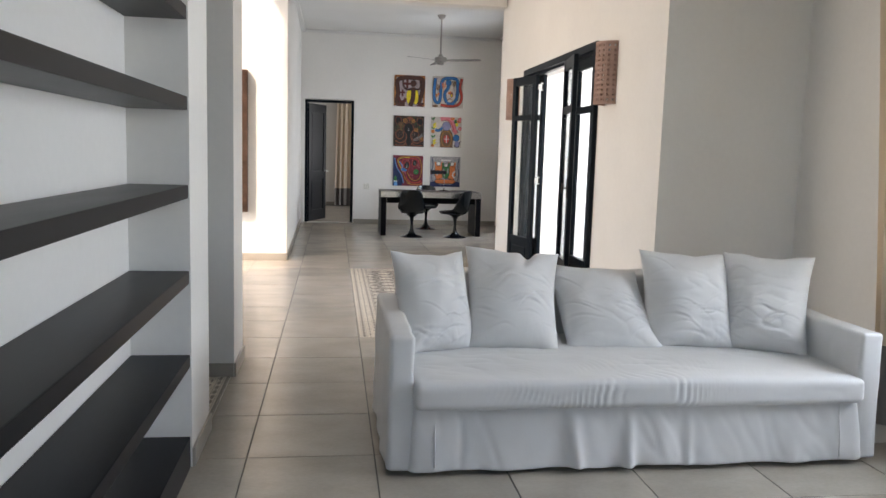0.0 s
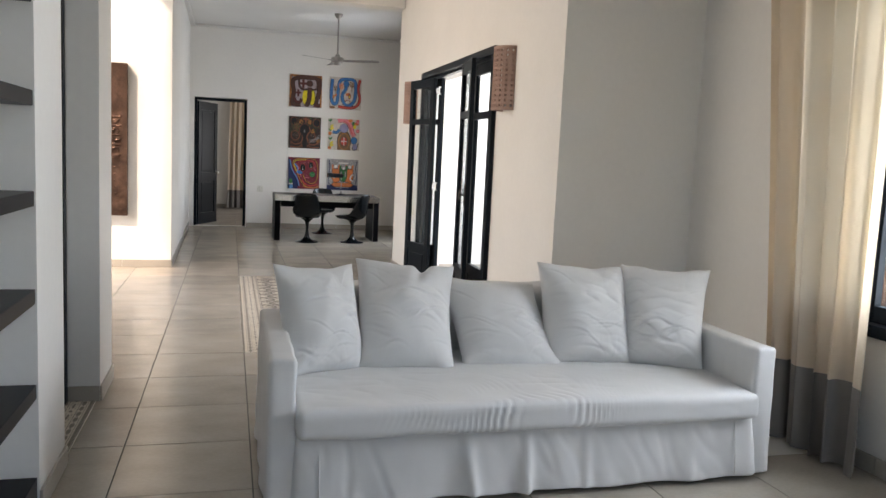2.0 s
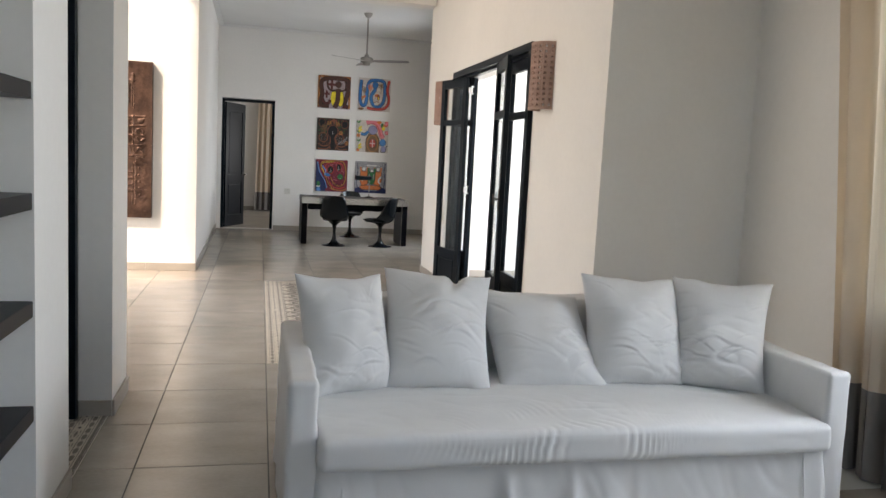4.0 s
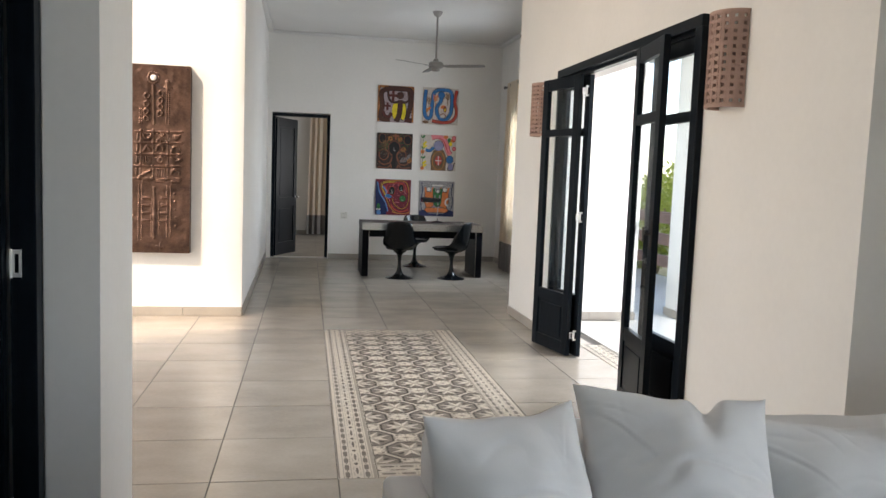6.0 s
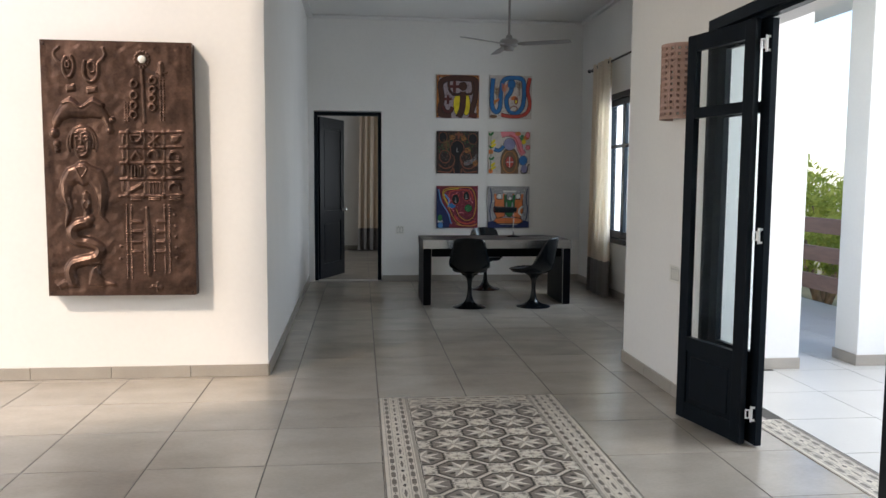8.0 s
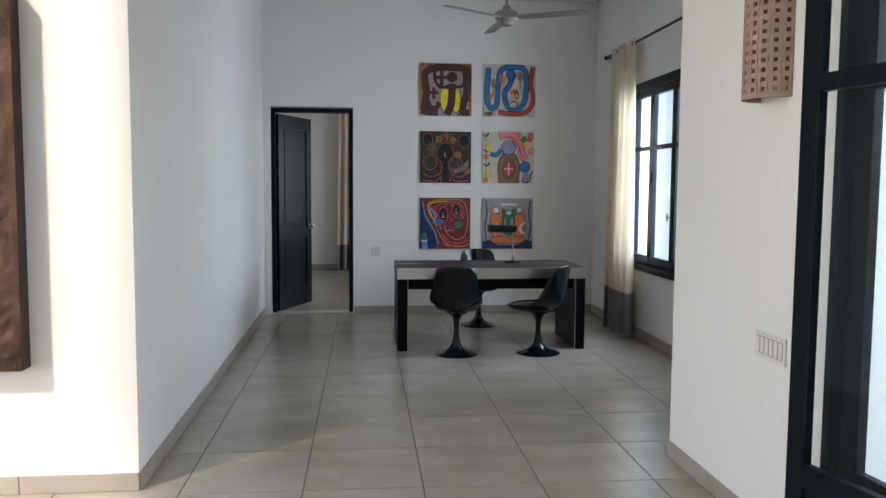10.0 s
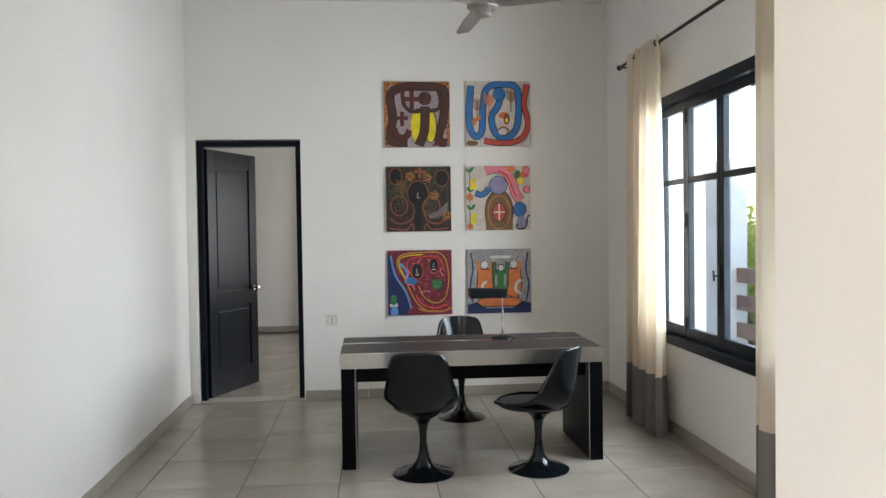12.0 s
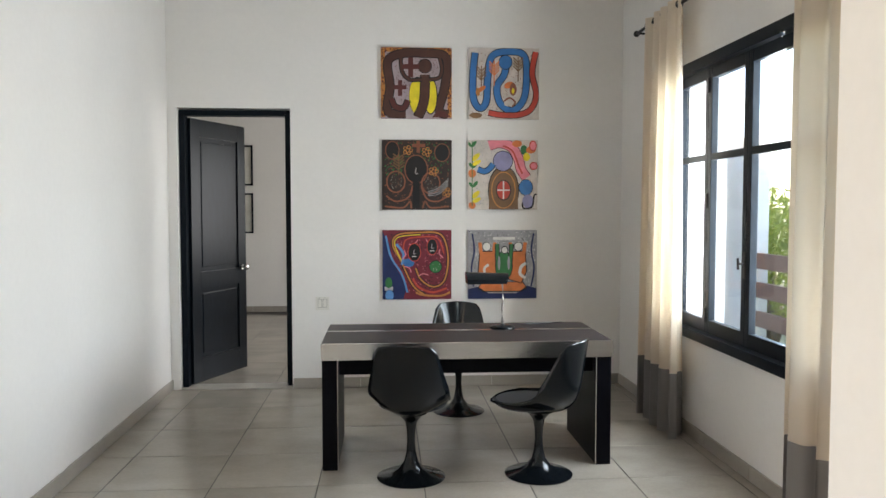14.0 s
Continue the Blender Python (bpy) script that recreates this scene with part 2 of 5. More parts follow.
structure("wall_far", boxes((-4, -0.60, 15.76, 15.96, 0, H), (0.388, 4.2, 15.76, 15.96, 0, H), (-0.60, 0.388, 15.76, 15.96, 2.512, H)), PLASTER, "white plastered wall with a doorway and six paintings", "wall")
structure("wall_study_left", skewed(-0.90, -0.627, -0.682, 10.4, 15.76), PLASTER, "plain white plastered wall of the study", "wall")
structure("wall_relief", boxes((-6, -0.627, 10.2, 10.4, 0, TOP)), PLASTER, "white sunlit plastered wall behind the copper relief", "wall")
structure("wall_right", boxes((XR, 2.55, 4.85, 6.31, 0, H), (XR + 0.02, 2.55, 8.87, 10.49, 0, H), (XR, 2.55, 6.31, 8.87, 2.45, H)), PLASTER, "white plastered wall with the folding terrace doors", "wall")
structure("wall_study_south", boxes((2.55, 3.65, 10.1, 10.49, 0, H)), PLASTER, "white plastered end wall of the study", "wall")
structure("wall_sofa_end", boxes((2.55, XW, 4.85, 5.13, 0, H)), PLASTER, "white plastered wall behind the sofa in shade", "wall")


def window_wall(name, xw, y0, y1, w0, w1, z0, z1, label):
    return structure(name, boxes((xw, 3.65, y0, w0, 0, H), (xw, 3.65, w1, y1, 0, H), (xw, 3.65, w0, w1, 0, z0), (xw, 3.65, w0, w1, z1, H)), PLASTER, label, "wall")


window_wall("wall_living_window", XW, -4.0, 5.13, 1.75, 3.62, 0.74, 2.62, "white plastered living room wall with a window")
window_wall("wall_study_window", XS, 10.49, 15.76, 12.06, 14.44, 0.76, 2.60, "white plastered study wall with a window")
structure("wall_rear", boxes((-1.2, 0.3, -4.2, -4, 0, H), (2.3, 3.65, -4.2, -4, 0, H), (0.3, 2.3, -4.2, -4, 0, 1.3), (0.3, 2.3, -4.2, -4, 3.3, H)), PLASTER, "white plastered rear wall with a window opening", "wall")
structure("wall_shelf_niche", boxes((-1.15, -0.925, -4, 3.19, 0, H), (-1.15, XL, 3.19, 3.70, 0, H), (-0.925, XL, -4, -1.6, 0, H), (-0.925, XL, -1.6, 3.19, 2.52, H)), PLASTER, "white plastered wall with a deep shelf niche", "wall")
structure("wall_side_door", boxes((-0.82, XL + 0.01, 4.68, 5.16, 0, H), (-0.82, XL, 3.70, 4.68, 2.5, H)), PLASTER, "white plastered pier beside the side doorway", "wall")
structure("wall_bay_south", boxes((-6, -0.82, 4.98, 5.16, 0, TOP)), PLASTER, "white plastered wall of the sunlit bay", "wall")
# Out of view; the wide gap is added to let light into the bay.
structure("wall_bay_west", boxes((-6.2, -6, 5.16, 5.7, 0, TOP), (-6.2, -6, 9.9, 10.4, 0, TOP), (-6.2, -6, 5.7, 9.9, 3.1, TOP)), PLASTER, "unseen white plastered bay wall with an opening added for light", "wall")
structure("wall_side_room", boxes((-3.6, -3.4, 1.0, 4.98, 0, H), (-3.4, -1.15, 1.0, 1.2, 0, H)), PLASTER, "white plastered walls of the dim side room", "wall")
# The opening in the right wall is unseen, added beside the fill lamp.
structure("wall_back_room", boxes((-4, 4.2, 21.05, 21.25, 0, H), (-4.2, -4, 15.76, 21.25, 0, H), (4.2, 4.4, 15.76, 17.7, 0, H), (4.2, 4.4, 19.5, 21.25, 0, H), (4.2, 4.4, 17.7, 19.5, 0, 0.8), (4.2, 4.4, 17.7, 19.5, 2.6, H)), PLASTER, "white plastered walls of the back bedroom", "wall")
structure("beam", boxes((XL, XR, 10.2, 10.49, 3.49, H), bevel=0.006), PLASTER, "white plastered beam between hall and study", "beam")
structure("ceiling_hall", boxes((-1.15, 3.65, -4.2, 10.49, H, TOP), (-3.6, -1.15, 1.0, 5.16, H, TOP)), CEIL, "plain white ceiling of the hall and living room", "ceiling")


def pierced(outer, hole, z0, z1):
    """A slab with one opening, both given as corner lists of equal length."""
    bm = bmesh.new()
    ring = [[bm.verts.new((x, y, z)) for x, y in pts] for z in (z0, z1) for pts in (outer, hole)]
    n = len(outer)
    for k in range(n):
        j = (k + 1) % n
        for a, b in ((ring[0], ring[1]), (ring[2], ring[3]), (ring[0], ring[2]), (ring[1], ring[3])):
            bm.faces.new((a[k], a[j], b[j], b[k]))
    return bm


# Invented hole, out of view; its corners bound the sun on wall and floor.
structure("ceiling_bay", pierced([(-6.2, 5.16), (-4.5, 5.16), (-2.0, 5.16), (-1.15, 5.6), (-1.15, 8.5), (-1.15, 10.2), (-6.2, 10.2)], [(-6.0, 5.75), (-4.95, 5.75), (-3.45, 6.45), (-3.56, 7.3), (-1.22, 9.64), (-1.22, 10.0), (-6.0, 10.0)], TOP - 0.2, TOP), CEIL, "white ceiling with an unseen hole added to shape the sunlight", "ceiling")
structure("ceiling_study", boxes((-0.9, 3.65, 10.49, 15.96, H, TOP)), CEIL, "plain pale ceiling of the study", "ceiling")
structure("ceiling_back_room", boxes((-4.2, 4.4, 15.96, 21.25, H, TOP)), CEIL, "plain white ceiling of the back bedroom", "ceiling")
bm = bmesh.new()
for a in ((XL, XS, 15.70, 15.76), (XL - 0.03, XL + 0.06, 10.49, 15.70), (XS - 0.06, XS, 10.49, 15.70)):
    box(bm, *a, H - 0.045, H - 0.003, 0.012)
structure("trim", bm, CEIL, "thin white cornice under the study ceiling", "cornice")


def baseboards():
    """Grey tile skirting, piece by piece."""
    h, d = 0.092, 0.014
    runs = [((-0.627, 10.4), (-0.682, 15.76), 1, 0), ((-0.627, 10.2), (-0.627, 10.4), 1, 0), ((-5.9, 10.2), (-0.623, 10.2), 0, -1), ((0.40, 15.76), (XS, 15.76), 0, -1), ((XS, 10.49), (XS, 15.76), -1, 0),
            ((XR, 4.85), (XR, 6.235), -1, 0), ((XR + 0.02, 8.90), (XR + 0.02, 10.49), -1, 0), ((XR + 0.02 - d, 10.49), (XS, 10.49), 0, 1), ((XR - d, 4.85), (XW, 4.85), 0, -1), ((XW, -4), (XW, 4.85), -1, 0),
            ((XL + 0.01, 4.67), (XL + 0.01, 5.16), 1, 0), ((-0.82, 4.68), (XL + 0.01, 4.68), 0, -1), ((XL, 3.19), (XL, 3.70), 1, 0), ((-4, 21.05), (4.2, 21.05), 0, -1),
            ((2.6, 10.1), (3.66, 10.1), 0, -1), ((-5.9, 5.16), (-0.82, 5.16), 0, 1)]
    root = tagged(new("baseboard"), "grey porcelain skirting tiles along the walls", "baseboard", kind="structure")
    made = {}
    for (x0, y0), (x1, y1), nx, ny in runs:
        along = abs(x1 - x0) + abs(y1 - y0)
        n = max(1, round(along / 0.62))
        for i in range(n):
            key = (round(along / n, 3), nx, ny)
            if key not in made:
                bm = bmesh.new()
                half = along / n / 2 - 0.0015
                lx, ly = (half, d / 2) if ny else (d / 2, half)
                box(bm, -lx, lx, -ly, ly, 0, h, 0.002, seg=1)
                ob = link("skirting_tile", bm, BASE, root)
                made[key] = ob.data
            else:
                ob = new("skirting_tile", made[key])
                ob.parent = root
            f = (i + 0.5) / n
            ob.location = (x0 + (x1 - x0) * f + nx * d / 2, y0 + (y1 - y0) * f + ny * d / 2, 0.001)


baseboards()

# ---- terrace and outside ----
structure("terrace_floor", boxes((2.55, 5.93, 3.0, 24, -0.15, -0.003)), GROUT, "grey mortar bed of the terrace", "terrace")
structure("ground", boxes((-300, 300, -300, 300, -0.9, -0.6)), GRASS, "pale dry grass around the house", "ground")
bm = boxes((2.55, 4.64, 3.0, 10.1, 3.12, 3.32), (3.65, 4.64, 10.1, 11.9, 3.12, 3.32))
structure("terrace_roof", bm, TERRACE_WHITE, "white plastered terrace roof slab", "roof")
structure("roof_slab", boxes((-6.2, 3.65, -4.2, 5.16, TOP + 0.003, 4.3), (-1.15, 3.65, 5.16, 21.25, TOP + 0.003, 4.3)), TERRACE_WHITE, "white flat roof of the house", "roof")


def pillar(x0, x1, y0, y1):
    ob = thing("terrace_pillar", pose(0, 0, 0), "square white plastered terrace pillar with grey skirting", "pillar", "terrace pillars", "structure")
    part("shaft", boxes((x0, x1, y0, y1, 0, 3.115), bevel=0.01), TERRACE_WHITE, ob)
    part("skirting", boxes((x0 - 0.014, x1 + 0.014, y0 - 0.014, y1 + 0.014, 0.001, 0.092), bevel=0.003), BASE, ob, "grey tile skirting")


pillar(4.20, 4.61, 10.16, 10.47)
pillar(4.03, 4.45, 5.2, 5.65)


def terrace_rail():
    ob = thing("terrace_railing", pose(5.78, 0, 0), "brown painted wooden railing with three broad rails", "railing")
    y = 3.2
    while y < 17.9:
        part("post", boxes((0.05, 0.15, y - 0.05, y + 0.05, 0, 1.06), bevel=0.006), RAILWOOD, ob)
        y += 2.3
    for z in (0.89, 0.535, 0.18):
        part("rail", boxes((-0.02, 0.045, 3.1, 17.92, z, z + 0.19), bevel=0.008), RAILWOOD, ob)


terrace_rail()
structure("garden_wall", boxes((5.70, 5.92, 17.94, 24.0, -0.003, 2.5), bevel=0.01), TERRACE_WHITE, "white plastered garden wall at the end of the railing", "wall")


def leaf_cloud(seed, centers, count, size):
    """Many small folded leaves scattered through rounded masses."""
    rng = random.Random(seed)
    v, f = [], []
    for _ in range(count):
        c, r = rng.choice(centers)
        while True:
            p = Vector((rng.uniform(-1, 1), rng.uniform(-1, 1), rng.uniform(-1, 1)))
            if 0.35 < p.length < 1 and noise.noise(p * 2.3 + Vector(c)) > -0.22:
                break
        p = Vector(c) + Vector((p.x * r[0], p.y * r[1], p.z * r[2]))
        q = Euler((rng.uniform(-1.2, 1.2), rng.uniform(-1.2, 1.2), rng.uniform(0, 6.3))).to_matrix()
        s = size * rng.uniform(0.6, 1.3)
        k = len(v)
        for a in ((-1, 0, 0), (0, -0.42, 0.12), (1, 0, -0.1), (0, 0.42, 0.12)):
            v.append(p + q @ (Vector(a) * s))
        f += [(k, k + 1, k + 2), (k, k + 2, k + 3)]
    me = bpy.data.meshes.new("leaves")
    me.from_pydata([tuple(a) for a in v], [], f)
    me.materials.append(LEAF)
    return me


def bush(x, y, h, w, seed):
    rng = random.Random(seed)
    ob = thing("shrub", pose(x, y, -0.6), "leafy yellow-green garden shrub beyond the railing", "shrub", "garden shrubs")
    bm = bmesh.new()
    for i in range(5):
        a = i * 1.26 + rng.uniform(-0.3, 0.3)
        tip = Vector((math.cos(a) * w * 0.6, math.sin(a) * w * 0.6, h * rng.uniform(0.65, 0.85)))
        tube(bm, [(0, 0, 0), tip * 0.5 + Vector((0, 0, 0.1)), tip], [0.06, 0.035, 0.012], 6)
    part("stems", bm, BARK, ob)
    cs = [((rng.uniform(-0.7, 0.7) * w, rng.uniform(-0.7, 0.7) * w, h * rng.uniform(0.35, 0.85)), (w * 0.5, w * 0.5, h * 0.22)) for _ in range(9)]
    o = new("foliage", leaf_cloud(seed, cs, 1900, 0.075))
    o.parent = ob


for i, (x, y, h, w) in enumerate(((7.3, 15.6, 2.15, 1.1), (7.5, 17.9, 2.6, 1.2), (7.2, 20.3, 2.4, 1.2), (7.25, 13.4, 1.8, 1.0), (8.6, 22.6, 2.6, 1.5), (9.0, 15.0, 2.0, 1.3), (7.3, 11.2, 1.7, 1.0), (9.2, 18.2, 2.4, 1.4))):
    bush(x, y, h, w, 40 + i)


def tree(x, y, seed):
    rng = random.Random(seed)
    ob = thing("tree", pose(x, y, -0.6), "unseen garden tree added to dapple the sunlight in the bay", "tree")
    bm = bmesh.new()
    tube(bm, [(0, 0, 0), (0.1, 0.05, 1.8), (0, 0.1, 3.6), (0.15, 0, 5.6)], [0.24, 0.19, 0.16, 0.1], 12)
    for i in range(9):
        a = i * 0.7 + rng.uniform(-0.2, 0.2)
        z = rng.uniform(3.0, 5.4)
        tube(bm, [(0.05, 0.05, z), (math.cos(a) * 1.1, math.sin(a) * 1.1, z + 1.0), (math.cos(a) * 2.1, math.sin(a) * 2.1, z + 1.7)], [0.09, 0.05, 0.015], 7)
    part("trunk", bm, BARK, ob, smooth=True)
    cs = [((rng.uniform(-2.2, 3.0), rng.uniform(-2.2, 3.0), rng.uniform(5.0, 8.4)), (0.8, 0.8, 0.55)) for _ in range(26)]
    o = new("crown", leaf_cloud(seed, cs, 1500, 0.15))
    o.parent = ob


# Shade caster out of view, added only to break up the sun.
tree(-12.6, 8.6, 5)

# ---- doors and windows ----


def put(ob, a, b, z=0.0):
    """Stands a leaf with its local x from floor point a towards b."""
    d = Vector((b[0] - a[0], b[1] - a[1]))
    ob.matrix_basis = pose(a[0], a[1], z, 0, 0, math.degrees(math.atan2(d.y, d.x)))
    return d.length


def glazed_leaf(name, parent, w, h, rails, panel, t=0.04, stile=0.085):
    """A leaf of stiles, rails and a lower panel with panes between; rails: heights of the rails' (bottom, top)."""
    leaf = part(name, boxes((0, stile, -t / 2, t / 2, 0, h), (w - stile, w, -t / 2, t / 2, 0, h), bevel=0.004), BLACK, parent)
    for z0, z1 in rails:
        part("rail", boxes((stile - 0.002, w - stile + 0.002, -t / 2 + 0.002, t / 2 - 0.002, z0, z1), bevel=0.004), BLACK, leaf)
    if panel:
        bm = boxes((stile - 0.002, w - stile + 0.002, -0.009, 0.009, panel[0], panel[1]))
        box(bm, stile + 0.04, w - stile - 0.04, -0.016, 0.016, panel[0] + 0.04, panel[1] - 0.04, 0.006)
        part("lower_panel", bm, BLACK, leaf)
    zs = sorted(rails)
    for (a, b), (c, d) in zip(zs, zs[1:]):
        if panel and b <= panel[0] + 0.01:
            continue
        bm = boxes((stile, w - stile, -0.003, 0.003, b, c))
        p = part("pane", bm, GLASS, leaf, "clear glass pane")
        p.visible_shadow = False
    return leaf


def hinge(parent, x, y, z, turn=0):
    """A steel butt hinge with two plates."""
    m = pose(x, y, z, 0, 0, turn) @ Matrix.Diagonal((0.8, 1, 0.8, 1))
    bm = bmesh.new()
    for s, k in ((1, 1.0), (-1, 0.62)):
        box(bm, s * 0.004, s * 0.040, -0.003, 0.003, -0.055 * k, -0.038 * k, 0.001, m=m, seg=1)
        box(bm, s * 0.004, s * 0.040, -0.003, 0.003, 0.038 * k, 0.055 * k, 0.001, m=m, seg=1)
        box(bm, s * 0.004, s * 0.014, -0.003, 0.003, -0.039 * k, 0.039 * k, 0.001, m=m, seg=1)
        box(bm, s * 0.030, s * 0.040, -0.003, 0.003, -0.039 * k, 0.039 * k, 0.001, m=m, seg=1)
    tube(bm, [m @ Vector((0, -0.004, -0.058)), m @ Vector((0, -0.004, 0.058))], 0.006, 8)
    return part("hinge", bm, HINGE, parent, "bright steel butt hinge")


def terrace_door():
    door = tagged(new("door_1"), "black wooden folding terrace doors with glass panes, folded open", "door", kind="structure")
    x0, x1 = 2.243, XR
    part("casing", boxes((x0, x1, 6.24, 6.325, 0, 2.445), (x0, x1 + 0.02, 8.855, 8.90, 0, 2.445), (x0 - 0.003, x1, 6.24, 8.90, 2.445, 2.515), bevel=0.005), BLACK, door)
    part("jamb", boxes((XR, 2.335, 6.31, 6.335, 0, 2.45), (XR + 0.021, 2.335, 8.848, 8.869, 0, 2.45), (XR, 2.335, 6.335, 8.847, 2.42, 2.449)), BLACK, door)
    rails = [(0.0, 0.11), (0.44, 0.53), (1.90, 1.965), (2.31, 2.41)]
    for a, b in (((2.300, 8.838), (2.358, 8.305)), ((2.278, 8.345), (2.145, 8.935)), ((2.315, 6.34), (2.325, 7.00)), ((2.213, 7.035), (2.124, 6.43))):
        w = (Vector(b) - Vector(a)).length
        leaf = glazed_leaf("leaf", door, w, 2.41, rails, (0.10, 0.45))
        put(leaf, a, b, 0.012)
    for z in (2.285, 1.22, 0.195):
        hinge(door, 2.315, 8.322, z, -12)
        hinge(door, 2.262, 7.045, z, 20)
    bm = bmesh.new()
    box(bm, 2.096, 2.108, 6.434, 6.459, 1.13, 1.31, 0.002)
    tube(bm, [(2.10, 6.447, 1.22), (2.05, 6.447, 1.22)], 0.008, 8)
    tube(bm, [(2.052, 6.447, 1.175), (2.052, 6.447, 1.265)], 0.008, 8)
    part("door_handle", bm, DARKMETAL, door, "dark metal T-shaped handle", smooth=True)


terrace_door()


def study_door():
    door = tagged(new("door_2"), "black panelled wooden study door standing half open", "door", kind="structure")
    part("door_frame", boxes((-0.598, -0.545, 15.815, 15.93, 0.012, 2.50), (0.335, 0.386, 15.815, 15.93, 0.012, 2.50), (-0.545, 0.335, 15.815, 15.93, 2.45, 2.50), bevel=0.004), BLACK, door)
    w, h, t = 0.87, 2.42, 0.042
    bm = boxes((0, 0.13, -t / 2, t / 2, 0, h), (w - 0.13, w, -t / 2, t / 2, 0, h), (0.13, w - 0.13, -t / 2, t / 2, 0, 0.22), (0.13, w - 0.13, -t / 2, t / 2, 0.86, 1.02), (0.13, w - 0.13, -t / 2, t / 2, h - 0.16, h), bevel=0.003)
    for z0, z1 in ((0.22, 0.86), (1.02, h - 0.16)):
        box(bm, 0.128, w - 0.128, -0.008, 0.008, z0, z1)
        box(bm, 0.165, w - 0.165, -0.014, 0.014, z0 + 0.04, z1 - 0.04, 0.008)
    leaf = part("leaf", bm, BLACK, door)
    put(leaf, (-0.538, 15.905), (-0.20, 16.70), 0.018)
    bm = bmesh.new()
    for s in (-1, 1):
        lathe(bm, [(0.026, 0), (0.026, 0.006), (0.011, 0.012), (0.011, 0.035), (0.024, 0.045), (0.028, 0.058), (0.02, 0.07), (0.004, 0.073)], 16, pose(w - 0.07, s * t / 2, 1.02, -90 * s, 0, 0))
    part("door_knob", bm, POLISH, leaf, "polished steel door knob", smooth=True)
    bm = boxes((w - 0.001, w + 0.002, -0.012, 0.012, 0.94, 1.10))
    part("latch_plate", bm, HINGE, leaf, "steel latch plate")


study_door()


def side_door():
    door = tagged(new("door_3"), "black wooden side door standing wide open", "door", kind="structure")
    part("door_frame", boxes((-0.90, -0.822, 4.62, 4.678, 0.0, 2.5), (-0.90, -0.822, 3.702, 3.76, 0.0, 2.5), (-0.90, -0.822, 3.76, 4.62, 2.44, 2.5), bevel=0.004), BLACK, door)
    leaf = part("leaf", boxes((-1.66, -0.905, 4.565, 4.607, 0.012, 2.43), bevel=0.004), BLACK, door)
    for z in (2.28, 1.20, 0.17):
        hinge(leaf, -0.895, 4.612, z, 0)


side_door()


def window(name, XW, y0, y1, z0, z1, label):
    """A black four-light casement in a right-hand wall."""
    win = tagged(new(name), label, "window", kind="structure")
    part("window_frame", boxes((XW - 0.045, XW + 0.10, y0 - 0.04, y0 + 0.03, z0 - 0.045, z1 + 0.045), (XW - 0.045, XW + 0.10, y1 - 0.03, y1 + 0.04, z0 - 0.045, z1 + 0.045), (XW - 0.043, XW + 0.10, y0 + 0.03, y1 - 0.03, z1 - 0.03, z1 + 0.045), bevel=0.005), BLACK, win)
    part("window_sill", boxes((XW - 0.055, XW + 0.10, y0 + 0.03, y1 - 0.03, z0 - 0.045, z0 + 0.02), bevel=0.006), BLACK, win)
    n = 4
    w = (y1 - y0 - 0.06) / n
    h = z1 - z0 - 0.055
    for i in range(n):
        leaf = glazed_leaf("sash", win, w - 0.004, h, [(0, 0.09), (h - 0.62, h - 0.575), (h - 0.075, h)], None, 0.045, 0.052)
        put(leaf, (XW + 0.02, y0 + 0.03 + i * w), (XW + 0.02, y0 + 0.03 + (i + 1) * w), z0 + 0.022)
        if i in (0, 2):
            for z in (0.12, h * 0.5, h - 0.12):
                hinge_bm = boxes((w - 0.012, w + 0.008, 0.02, 0.034, z - 0.05, z + 0.05), bevel=0.003)
                part("hinge", hinge_bm, DARKMETAL, leaf, "dark steel hinge")
    c = (y0 + y1) / 2
    bm = boxes((XW - 0.012, XW - 0.004, c - 0.015, c + 0.015, 1.20, 1.36), bevel=0.002)
    tube(bm, [(XW - 0.006, c, 1.29), (XW - 0.05, c, 1.29)], 0.007, 8)
    tube(bm, [(XW - 0.048, c - 0.004, 1.255), (XW - 0.048, c + 0.004, 1.325)], 0.008, 8)
    part("window_handle", bm, DARKMETAL, win, "dark metal window handle", smooth=True)


window("window_1", XS, 12.06, 14.44, 0.76, 2.60, "black wooden study window with eight panes")
window("window_2", XW, 1.75, 3.62, 0.76, 2.60, "black wooden living room window with eight panes")

# ---- curtains ----


